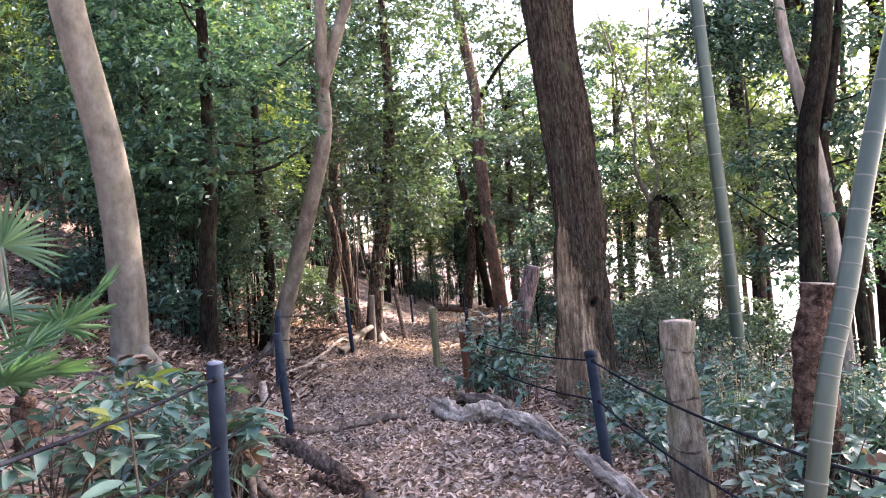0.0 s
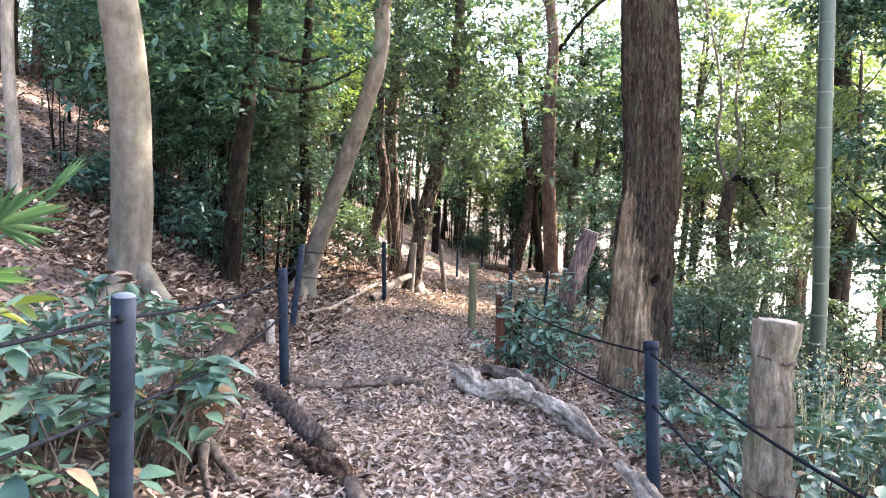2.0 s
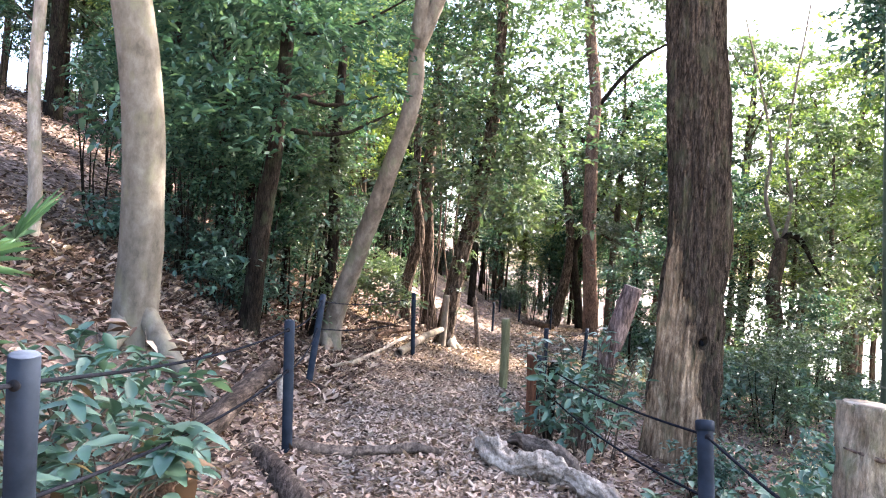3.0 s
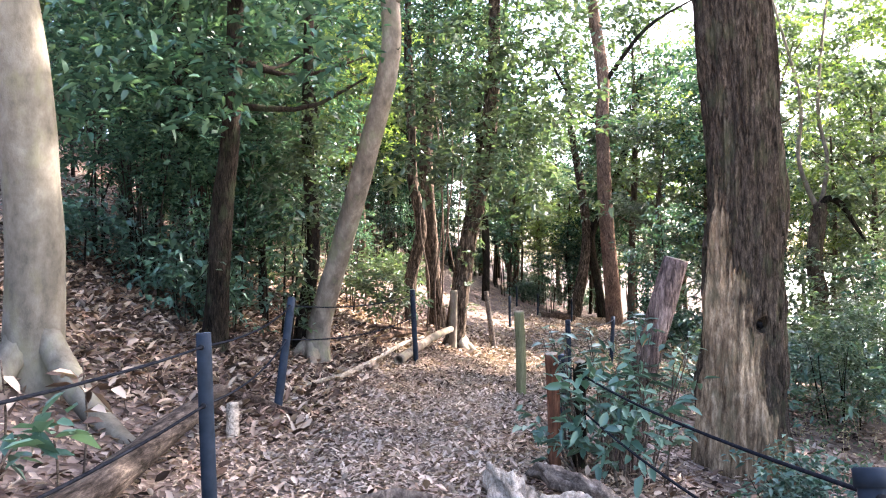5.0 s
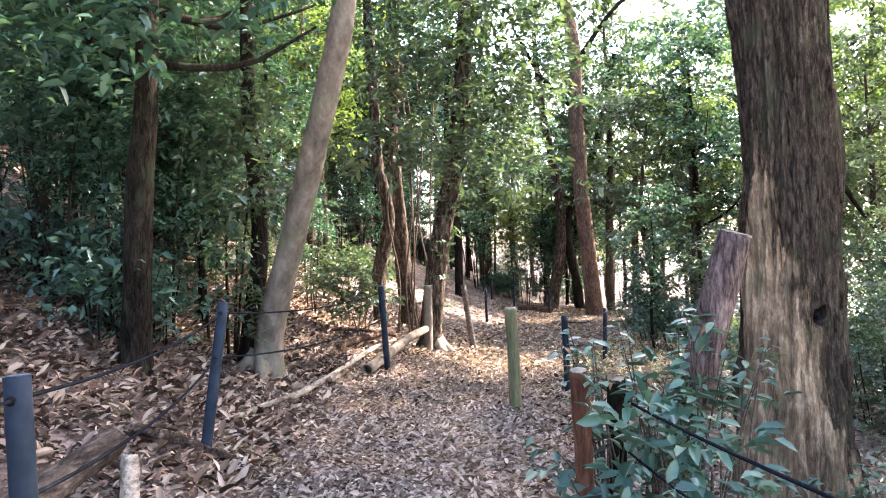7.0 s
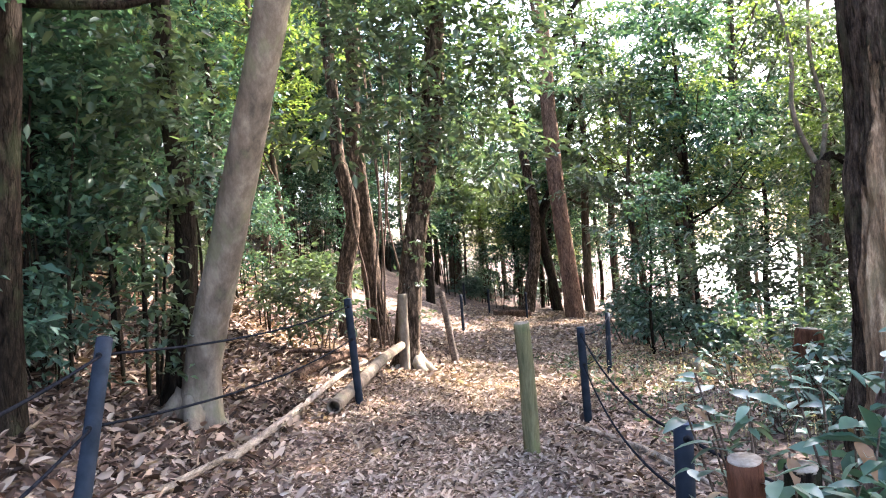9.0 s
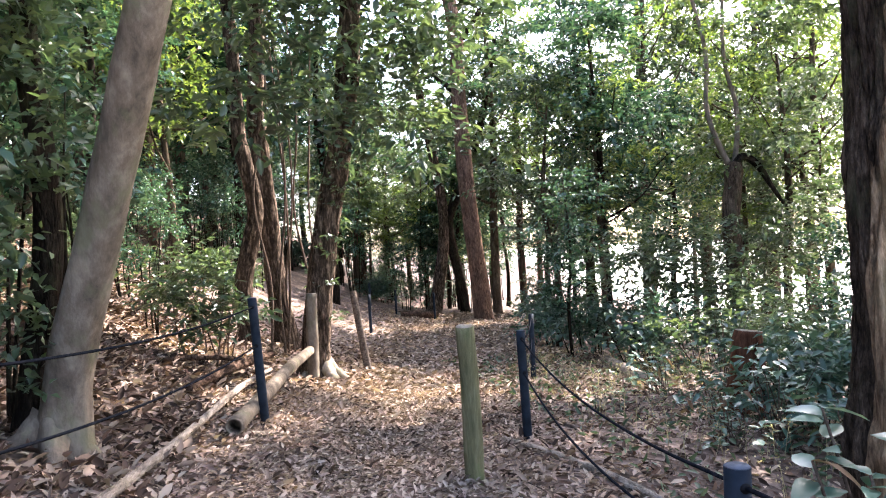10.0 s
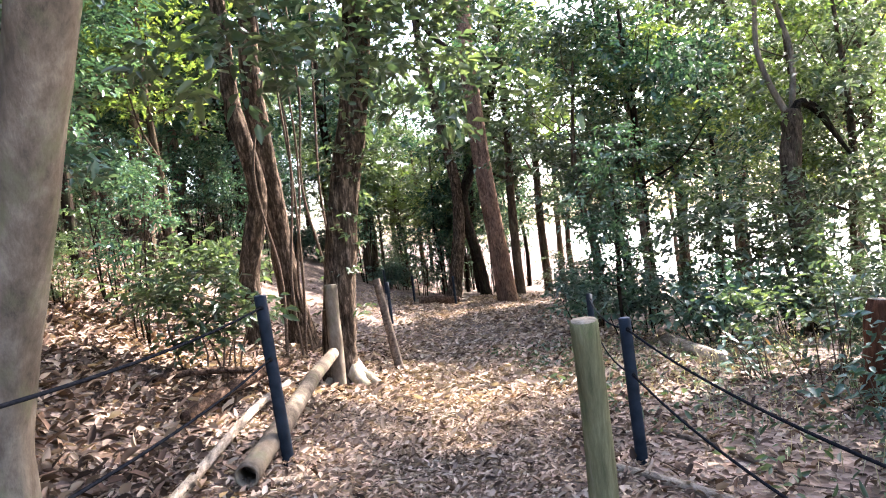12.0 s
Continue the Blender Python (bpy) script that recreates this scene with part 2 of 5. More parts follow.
def plain(name, a, c, scale, rough, spec=.4):
    m, nt, b = material(name, rough, spec)
    nt.links.new(colour_ramp(nt, noise_tex(nt, coords(nt), scale, 6), [(.3, a), (.7, c)]), b.inputs["Base Color"])
    bumped(nt, b, noise_tex(nt, coords(nt), scale * 3, 4), .3, .003)
    return m


M_BAMBOO = bamboo_material()
M_NODE = plain("bamboo_node", (.07, .08, .058), (.12, .13, .098), 12, .6)
M_POST = plain("navy_black_plastic", (.009, .013, .018), (.022, .029, .04), 9, .75, .06)
M_POSTTOP = plain("scuffed_post_top", (.03, .038, .05), (.075, .09, .115), 20, .7, .1)
M_HOLE = plain("dark_hole", (.006, .006, .007), (.012, .012, .013), 10, .9, .1)
M_ROPE = plain("black_rope", (.006, .007, .009), (.018, .019, .023), 60, .95, .0)


# ---- builders ----
def mesh_of(name, verts, faces, mats, smooth=True, index=None):
    me = bpy.data.meshes.new(name)
    me.from_pydata([tuple(v) for v in verts], [], faces)
    for m in mats if isinstance(mats, (list, tuple)) else [mats]:
        me.materials.append(m)
    if smooth:
        me.polygons.foreach_set("use_smooth", [True] * len(me.polygons))
    if index is not None:
        me.polygons.foreach_set("material_index", index)
    me.update()
    return me


def part(name, me, parent, label=""):
    ob = new(name, me)
    ob.parent = parent
    return tagged(ob, label)


def thing(name, x, y, z, label, category, group="", kind=""):
    ob = new(name)
    ob.location = (x, y, z)
    ob.empty_display_size = .2
    return tagged(ob, label, category, group, kind)


def spline(pts, n):
    """n + 1 points along a smooth line through pts."""
    p = np.array(pts, float)
    if len(p) == 2:
        return p[0] + (p[1] - p[0]) * np.linspace(0, 1, n + 1)[:, None]
    p = np.vstack([2 * p[0] - p[1], p, 2 * p[-1] - p[-2]])
    out = []
    for s in np.linspace(0, len(p) - 3 - 1e-9, n + 1):
        i = int(s)
        t = s - i
        a, b, c, d = p[i:i + 4]
        out.append(.5 * (2 * b + (c - a) * t + (2 * a - 5 * b + 4 * c - d) * t * t + (3 * b - a - 3 * c + d) * t ** 3))
    return np.array(out)


def tube_data(pts, radii, steps=10, segs=10, rough=0.0, ridges=0.0, seed=0, hollow=0.0, flare=0.0, lobes=5):
    """Vertices and faces of a stem along pts. rough: uneven radius; ridges: furrows along it; flare: root swelling at its foot."""
    line = spline(pts, steps)
    rad = np.interp(np.linspace(0, 1, steps + 1), np.linspace(0, 1, len(radii)), radii)
    tang = np.gradient(line, axis=0)
    tang /= np.linalg.norm(tang, axis=1)[:, None]
    u = np.cross(tang[0], (0.31, 0.93, 0.2))
    verts, faces = [], []
    rng = random.Random(seed)
    ph = rng.random() * 6.28
    for i in range(steps + 1):
        u = u - tang[i] * (u @ tang[i])
        u /= np.linalg.norm(u)
        w = np.cross(tang[i], u)
        s = i / steps
        for k in range(segs):
            a = 2 * math.pi * k / segs
            r = rad[i]
            q = Vector((math.cos(a) * 1.7, math.sin(a) * 1.7, s * len(pts) * 1.6 + seed * 3.1))
            r *= 1 + rough * noise.noise(q) + rough * .45 * noise.noise(q * 3.1)
            if ridges:
                qq = Vector((math.cos(a) * 6.5, math.sin(a) * 6.5, float(line[i][2]) * 1.1 + seed))
                r += ridges * (abs(noise.noise(qq)) * 2 - .5) + ridges * .6 * noise.noise(qq * 2.3)
            if flare:
                r *= 1 + flare * math.exp(-s * 14) * (.55 + .75 * max(0, math.sin(a * lobes + ph)))
            verts.append(line[i] + (u * math.cos(a) + w * math.sin(a)) * r)
    for i in range(steps):
        for k in range(segs):
            k2 = (k + 1) % segs
            faces.append((i * segs + k, i * segs + k2, (i + 1) * segs + k2, (i + 1) * segs + k))
    if hollow:
        base = len(verts)
        for k in range(segs):
            c = line[0]
            verts.append(c + (np.array(verts[k]) - c) * hollow)
        for k in range(segs):
            verts.append(np.array(verts[base + k]) + (line[2] - line[0]) * .9)
        for k in range(segs):
            k2 = (k + 1) % segs
            faces.append((k2, k, base + k, base + k2))
            faces.append((base + k2, base + k, base + segs + k, base + segs + k2))
        faces.append(tuple(base + segs + k for k in range(segs)))
    else:
        faces.append(tuple(reversed(range(segs))))
    faces.append(tuple(steps * segs + k for k in range(segs)))
    return verts, faces


def tube(name, pts, radii, mat, **kw):
    v, f = tube_data(pts, radii, **kw)
    return mesh_of(name, v, f, mat)


def joined(name, pieces, mats, index=None):
    verts, faces, idx = [], [], []
    for n, (v, f) in enumerate(pieces):
        o = len(verts)
        verts.extend(v)
        faces.extend(tuple(i + o for i in q) for q in f)
        idx.extend([0 if index is None else index[n]] * len(f))
    return mesh_of(name, verts, faces, mats, True, idx)


def leaves_mesh(name, place, along_, normal, length, width, mat, fold=.25, simple=False, droop=.15):
    """Many leaves in one mesh: at place, pointing along_, with that normal. Each is folded at its midrib."""
    n = len(place)
    along_ = along_ / (np.linalg.norm(along_, axis=1)[:, None] + 1e-9)
    side = np.cross(normal, along_)
    side /= np.linalg.norm(side, axis=1)[:, None] + 1e-9
    nor = np.cross(along_, side)
    L, W = length[:, None], width[:, None]
    down = np.array((0, 0, -1.0)) * droop * L
    if simple:
        rows = [place, place + along_ * L * .45 + side * W * .5 + nor * W * fold, place + along_ * L + down,
                place + along_ * L * .45 - side * W * .5 + nor * W * fold]
        k = 4
        quads = [(0, 1, 2), (0, 2, 3)]
    else:
        rows = [place, place + along_ * L * .3 + side * W * .46 + nor * W * fold, place + along_ * L * .7 + side * W * .38 + nor * W * fold * .8 + down * .5,
                place + along_ * L + down,
                place + along_ * L * .7 - side * W * .38 + nor * W * fold * .8 + down * .5, place + along_ * L * .3 - side * W * .46 + nor * W * fold]
        k = 6
        quads = [(0, 1, 2, 3), (0, 3, 4, 5)]
    verts = np.stack(rows, 1).reshape(-1, 3)
    base = (np.arange(n) * k)[:, None, None]
    fa = (base + np.array(quads)[None]).reshape(-1, len(quads[0]))
    me = bpy.data.meshes.new(name)
    me.vertices.add(len(verts))
    me.vertices.foreach_set("co", verts.astype(np.float32).ravel())
    c = fa.shape[1]
    me.loops.add(fa.size)
    me.loops.foreach_set("vertex_index", fa.astype(np.int32).ravel())
    me.polygons.add(len(fa))
    me.polygons.foreach_set("loop_start", np.arange(0, fa.size, c, dtype=np.int32))
    me.polygons.foreach_set("loop_total", np.full(len(fa), c, dtype=np.int32))
    me.update(calc_edges=True)
    me.validate()
    me.materials.append(mat)
    return me


def crown(name, blobs, count, size, mat, seed, simple=True, tuft=14, spread=.28, aspect=.42, flat=.5, lift=0.1):
    """A crown of leaves in sprays: blobs are (x, y, z, rx, ry, rz). The sprays keep to the blobs' outer parts, with gaps between."""
    rng = np.random.default_rng(seed)
    vol = np.array([b[3] * b[4] * b[5] for b in blobs]) ** .8
    tufts = max(1, count // tuft)
    pick = rng.choice(len(blobs), tufts, p=vol / vol.sum())
    B = np.array(blobs)[pick]
    d = rng.normal(size=(tufts, 3))
    d /= np.linalg.norm(d, axis=1)[:, None]
    r = rng.random(tufts) ** .42
    cen = B[:, :3] + d * r[:, None] * B[:, 3:] * (1 + .22 * rng.normal(size=(tufts, 1)))
    out = d + .6 * rng.normal(size=(tufts, 3))
    out[:, 2] = out[:, 2] * .5 + lift
    out /= np.linalg.norm(out, axis=1)[:, None]
    i = np.repeat(np.arange(tufts), tuft)
    n = len(i)
    s = rng.random(n)[:, None]
    place = cen[i] + out[i] * (s - .3) * spread * 2 + rng.normal(size=(n, 3)) * spread * np.array((.34, .34, .14))
    al = out[i] * .7 + rng.normal(size=(n, 3)) * .75
    al[:, 2] = al[:, 2] * .55 - .1
    nor = np.array((0, 0, 1.0)) + rng.normal(size=(n, 3)) * flat
    ln = size * (.6 + .7 * rng.random(n))
    return leaves_mesh(name, place, al, nor, ln, ln * aspect * (.8 + .4 * rng.random(n)), mat, simple=simple)


def limbs(base, top, radius, count, seed, reach=1.2, rise=.7, start=.4):
    """Limbs for a stem from base to top: data for joined()."""
    rng = random.Random(seed)
    out = []
    b, t = Vector(base), Vector(top)
    for i in range(count):
        s = start + (1 - start) * (i + rng.random()) / count
        p = b.lerp(t, s)
        a = rng.random() * 6.28
        ln = reach * (1.2 - s * .5) * (.6 + .7 * rng.random())
        q = p + Vector((math.cos(a) * ln, math.sin(a) * ln, rise * ln * (.4 + rng.random())))
        mid = p.lerp(q, .5) + Vector((rng.uniform(-.1, .1), rng.uniform(-.1, .1), -.12 * ln))
        r = radius * (1 - .6 * s) * .5
        out.append(tube_data([p, mid, q], [r, r * .7, r * .3], steps=5, segs=5, rough=.2, seed=seed + i))
    return out


# ---- ground, one sheet ----
def ground_sheet():
    def axis(core0, core1, step, far0, far1):
        a = list(np.arange(core0, core1 + 1e-6, step))
        s, v = step, core0
        lo = []
        while v > far0:
            s *= 1.17
            v -= s
            lo.append(v)
        s, v = step, core1
        hi = []
        while v < far1:
            s *= 1.17
            v += s
            hi.append(v)
        return np.array(lo[::-1] + a + hi)
    xs, ys = axis(-4, 5, .09, -900, 900), axis(-1, 20, .09, -900, 900)
    X, Y = np.meshgrid(xs, ys)
    Z = ground_z(X, Y)
    dist = np.abs(X) + np.abs(Y - 10)
    Z = np.where(dist > 90, Z + (-2 - Z) * np.clip((dist - 90) / 80, 0, 1), Z)
    verts = np.stack([X, Y, Z], -1).reshape(-1, 3)
    for v in verts:
        if abs(v[0]) < 30 and -10 < v[1] < 60:
            v[2] += .035 * noise.noise(Vector((v[0] * 1.1, v[1] * 1.1, 0))) + .014 * noise.noise(Vector((v[0] * 5, v[1] * 5, 3)))
    nx = len(xs)
    i = (np.arange(len(ys) - 1)[:, None] * nx + np.arange(nx - 1)[None]).ravel()
    faces = np.stack([i, i + 1, i + 1 + nx, i + nx], 1).tolist()
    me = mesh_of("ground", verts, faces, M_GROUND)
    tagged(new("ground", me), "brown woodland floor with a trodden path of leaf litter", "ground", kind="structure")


ground_sheet()


def litter(name, count, x0, x1, y0, y1, size, mat, seed, label, lift=.012, tilt=.35, about=None, bare=0):
    rng = np.random.default_rng(seed)
    y = y0 + (y1 - y0) * rng.random(count) ** 1.15
    if about is None:
        x = x0 + (x1 - x0) * rng.random(count)
    else:
        x = along(XC, y) + about * rng.normal(size=count)
    if bare:
        keep = (np.abs(x - along(XC, y)) > .85) | (rng.random(count) > bare)
        x, y, count = x[keep], y[keep], int(keep.sum())
    z = ground_z(x, y) + lift + rng.random(count) * .02
    a = rng.random(count) * 6.283
    al = np.stack([np.cos(a), np.sin(a), rng.normal(size=count) * tilt * .7], 1)
    nor = np.array((0, 0, 1.0)) + rng.normal(size=(count, 3)) * tilt
    ln = size * (.55 + .8 * rng.random(count))
    me = leaves_mesh(name, np.stack([x, y, z], 1), al, nor, ln, ln * (.26 + .3 * rng.random(count)), mat, fold=.42, droop=-.14)
    tagged(new(name, me), label, "leaf litter", kind="stuff")


litter("leaf_litter", 48000, 0, 0, 1.2, 19, .056, M_DRYLEAF, 3, "pale tan fallen leaves covering the woodland path", about=.9, tilt=.5)
litter("rust_leaf_litter", 50000, -6, 5.5, 1.2, 22, .074, M_DRYDARK, 4, "rust-brown fallen leaves strewn on the woodland floor", tilt=.5, bare=.65)
litter("path_leaf_litter", 40000, 0, 0, 1.5, 17, .042, M_DRYLEAF, 5, "small broken tan leaves trodden into the path", about=.6, tilt=.35)
litter("hillside_leaf_litter", 30000, -14, -2, 8, 32, .095, M_DRYDARK, 6, "rust-brown fallen leaves on the wooded slope")
litter("bank_leaf_litter", 11000, -5, -.7, 8.5, 18, .105, M_DRYDARK, 8, "large curled rust-brown leaves on the bank beside the log edging", tilt=.6)
litter("green_seedlings", 1500, 2.2, 5.2, 10.5, 20, .075, M_LEAFMID, 9, "low green seedlings and weeds beside the path", lift=.06, tilt=.8)
litter("pale_leaf_scatter", 1700, -3, 5, 1.2, 18, .08, M_DRYLEAF, 10, "pale curled fallen leaves on top of the litter", lift=.025, tilt=.9)
litter("far_leaf_litter", 14000, 0, 0, 16, 34, .11, M_DRYLEAF, 7, "pale fallen leaves on the far bend of the path", about=1.6)


# ---- rope fence ----
def fence_post(x, y, top, label, collar=False, height=None, r=.037):
    z0 = gz(x, y)
    ob = thing("fence_post", x, y, z0, label, "fence post", "rope fence posts along the path")
    t = Vector(top) - Vector((x, y, z0))
    d = t.normalized()
    bm_v, bm_f = tube_data([(-d * .12), t * .5, t - d * .006], [r, r, r], steps=6, segs=20)
    part("shaft", mesh_of("shaft", bm_v, bm_f, M_POST), ob)
    part("cap", tube("cap", [t - d * (.05 if collar else .004), t - d * .004, t], [r * (1.18 if collar else 1.0), r * (1.18 if collar else .99), r * .86], M_POSTTOP if not collar else M_POST, steps=4, segs=20), ob, "scuffed flat top")
    for s in (.07, .36):
        c = t - d * s * (t.length / .95)
        side = Vector((0, -1, 0))
        part("rope_hole", tube("rope_hole", [c + side * (r - .004), c + side * (r + .003)], [.015, .015], M_HOLE, steps=1, segs=12), ob, "dark rope hole")
    return [Vector((x, y, z0)) + t - d * s * (t.length / .95) for s in (.07, .36)]


P_L1 = fence_post(-.68, 3.42, (-.625, 3.268, 1.109), "blue-black plastic rope post beside broad-leaved shrubs")
P_L2 = fence_post(-.705, 6.62, (-.76, 6.68, .923), "blue-black plastic rope post at the log edging")
P_L2B = fence_post(-1.12, 9.33, (-1.106, 9.8, .942), "leaning blue-black plastic rope post on the bank")
P_L3 = fence_post(-.256, 13.4, (-.30, 13.39, .875), "dark plastic rope post beside a hollow pipe")
P_R1 = fence_post(1.6, 4.75, (1.615, 5.008, .728), "tilted blue-black rope post with a collared cap", True)
P_RM = fence_post(1.28, 9.14, (1.3, 9.12, .5), "dark rope post half hidden in a leafy shrub")
P_R2 = fence_post(1.84, 13.05, (1.83, 13.04, .467), "blue-black plastic rope post beside a mossy post")
P_R3 = fence_post(3.1, 16.95, (3.2, 17.2, .19), "dark plastic rope post further down the path")
P_L0 = [Vector((-1.15, .6, 1.14)), Vector((-1.15, .6, .93))]
P_R0 = [Vector((1.75, 1.1, .75)), Vector((1.75, 1.1, .47))]
fence_post(-1.15, .6, (-1.15, .6, 1.21), "blue-black plastic rope post beside the path")
fence_post(1.75, 1.1, (1.75, 1.1, .82), "blue-black plastic rope post beside the path")
for fx, fy, fz in ((2.2, 32.6, .25), (2.95, 31.5, 0), (4.25, 31.6, -.2), (1.6, 25.5, .2)):
    fence_post(fx, fy, (fx, fy, fz), "small dark rope post at the far bend")


def rope(a, b, sag, label="slack black rope strung between fence posts"):
    pts = []
    for i in range(7):
        s = i / 6
        p = a.lerp(b, s)
        p.z -= sag * 4 * s * (1 - s)
        pts.append(p)
    ob = tagged(new("rope", tube("rope", pts, [.0068, .0068], M_ROPE, steps=24, segs=6)), label, "rope", "fence ropes")
    return ob


for pa, pb, sg in ((P_L0, P_L1, .03), (P_L1, P_L2, .05), (P_L2, P_L2B, .06), (P_R0, P_R1, .12), (P_R1, P_RM, .06), (P_RM, P_R2, .12), (P_R2, P_R3, .08), (P_L2B, P_L3, .07)):
    for j in (0, 1):
        rope(pa[j], pb[j], sg * (1 + .3 * j))


# ---- trees that the path passes ----
def tree(name, foot, label, group=""):
    return thing(name, foot[0], foot[1], gz(*foot), label, "tree", group)


def local(ob, pts):
    return [(p[0] - ob.location.x, p[1] - ob.location.y, p[2] - ob.location.z) for p in pts]


g = tree("grey_tree", (-2.5, 8.05), "tall tree with smooth pale grey trunk and spreading roots")
part("trunk", tube("trunk", local(g, [(-2.46, 8.05, .1), (-2.46, 8.03, .6), (-2.42, 7.95, 1.6), (-2.45, 7.8, 2.8), (-2.68, 7.6, 4.4), (-3.0, 7.4, 7), (-3.1, 7.3, 10)]),
                   [.22, .195, .185, .175, .17, .15, .1], M_GREY, steps=44, segs=28, rough=.05, seed=4, flare=.4, lobes=4), g)
for a0, ln in ((-.45, 1.35), (-1.6, .6)):
    pts = [(math.cos(a0) * s * ln, math.sin(a0) * s * ln, .6 * max(1 - s, 0) ** 2.4 - .03 + gz(-2.5 + math.cos(a0) * s * ln, 8.05 + math.sin(a0) * s * ln) - gz(-2.5, 8.05)) for s in (-.08, .3, .65, 1)]
    part("root", tube("root", pts, [.1, .092, .07, .028], M_GREY, steps=10, segs=10, rough=.2, seed=int(a0 * 10) + 7), g)
part("crown", crown("crown", [(-.6, -.6, 9, 2.2, 2.2, 1.6), (.6, .4, 10.2, 2, 2, 1.5)], 5000, .13, M_LEAFMID, 21), g)

g = tree("old_oak", (3.2, 10.4), "massive old tree with furrowed dark bark and a torn wound")
ov, of = tube_data(local(g, [(3.18, 10.4, -1.2), (3.19, 10.4, -.3), (3.2, 10.4, .3), (3.24, 10.4, 1.3), (3.25, 10.4, 2.4), (3.13, 10.4, 4.0), (2.97, 10.4, 6.0), (2.75, 10.3, 8.6), (2.65, 10.2, 11.5)]),
                   [.44, .405, .385, .36, .35, .345, .325, .28, .2], steps=300, segs=230, rough=.1, ridges=.034, seed=2, flare=.3, lobes=5)

# hollow round the knot
HOLE_Z = .65 - g.location.z
for i, v in enumerate(ov):
    d = math.hypot((v[0] - .07 - .25 * (v[2] - HOLE_Z)) / .06, (v[2] - HOLE_Z) / .085)
    if d < 1 and v[1] < 0:
        ov[i] = (v[0], v[1] + .15 * (1 - d * d), v[2])
part("trunk", mesh_of("trunk", ov, of, M_OAK), g)
part("knot_hole", tube("knot_hole", [(.07, -.2, HOLE_Z), (.07, -.29, HOLE_Z)], [.034, .028], M_HOLE, steps=2, segs=18, rough=1.1, seed=3), g, "dark knot hole")


def flake_mesh(seed):
    """A thin curled chip of bark, wedge-ended, standing along z and facing -y."""
    rng = random.Random(seed)
    vs, fs = [], []
    for i in range(5):
        t = i / 4
        w = .5 * (.35 + .65 * math.sin(math.pi * (.12 + .76 * t))) * rng.uniform(.75, 1.1)
        for y in (-.25 - .9 * abs(t - .35), .35):
            for k in (-1, 1):
                vs.append((k * w + rng.uniform(-.08, .08), y + .12 * k * rng.random(), (t - .5) * 3.2 + rng.uniform(-.1, .1)))
    for i in range(4):
        a = i * 4
        for p, q in ((0, 1), (1, 3), (3, 2), (2, 0)):
            fs.append((a + p, a + q, a + q + 4, a + p + 4))
    fs += [(0, 2, 3, 1), (16, 17, 19, 18)]
    return mesh_of("bark_flake", vs, fs, M_FLAKE, smooth=False)


FLAKES = [flake_mesh(n) for n in range(6)]
rng_ = random.Random(77)
rings = len(ov) // 230
for n_ in range(290):
    ring = rng_.randrange(int(rings * .05), int(rings * .44))
    row = ov[ring * 230:(ring + 1) * 230]
    mx_, my_ = sum(v[0] for v in row) / 230, sum(v[1] for v in row) / 230
    v = rng_.choice(row)
    a_ = math.atan2(v[1] - my_, v[0] - mx_)
    off = abs((a_ + radians(135) + math.pi) % (2 * math.pi) - math.pi)
    if off > 1.9 or (v[2] < 2.7 and off < 1.5):
        continue
    chip = part("bark_flake", FLAKES[n_ % 6], g)
    w_ = rng_.uniform(.02, .04)
    chip.matrix_basis = Matrix.Translation(v) @ Euler((rng_.uniform(-.08, .08), rng_.uniform(-.15, .15), a_ + math.pi / 2)).to_matrix().to_4x4() @ Matrix.Diagonal((w_, .02, w_ * rng_.uniform(1.0, 2.0), 1))
part("crown", crown("crown", [(-.5, -.5, 9.5, 2.6, 2.6, 1.8), (1.2, 1, 10.5, 2.4, 2.4, 1.6)], 6000, .13, M_LEAFMID, 22), g)

g = tree("leaning_tree", (-1.5, 12.35), "leaning tree with smooth tan trunk forking overhead")
part("trunk", tube("trunk", local(g, [(-1.47, 12.4, -.15), (-1.38, 12.3, .5), (-1.03, 12.0, 1.5), (-.67, 11.6, 2.5), (-.36, 11.3, 3.5), (-.34, 11.3, 4.3)]),
                   [.165, .14, .128, .122, .115, .112], M_LEAN, steps=36, segs=20, rough=.12, seed=9, flare=.9, lobes=4), g)
for a0, ln in ((-1.3, .45), (-.2, .4), (-2.6, .4)):
    pts = [(math.cos(a0) * s * ln, math.sin(a0) * s * ln, .3 * (1 - s) ** 2 - .04 + gz(-1.48 + math.cos(a0) * s * ln, 12.38 + math.sin(a0) * s * ln) - gz(-1.5, 12.35)) for s in (.1, .4, .7, 1)]
    part("root", tube("root", pts, [.1, .08, .05, .02], M_LEAN, steps=10, segs=10, rough=.3, seed=int(a0 * 10) + 50), g)
part("second_stem", tube("second_stem", local(g, [(-1.72, 12.5, -.1), (-1.62, 12.5, .6), (-1.5, 12.5, 1.6), (-1.55, 12.4, 2.8), (-1.5, 12.3, 4.5)]),
                         [.13, .1, .09, .08, .06], M_DARKBARK, steps=18, segs=12, rough=.15, seed=10, flare=.4), g)
part("ivy", crown("ivy", [(-.2, -.2, .9, .22, .18, .5), (-.25, -.2, 1.7, .3, .2, .5), (-.2, -.2, 2.6, .32, .22, .6), (-.45, -.3, 2.1, .2, .2, .5), (-.4, -.2, 3.2, .4, .3, .4)], 800, .105, M_LEAFMID, 66, simple=False, spread=.12, tuft=7, aspect=.5), g, "climbing ivy leaves")
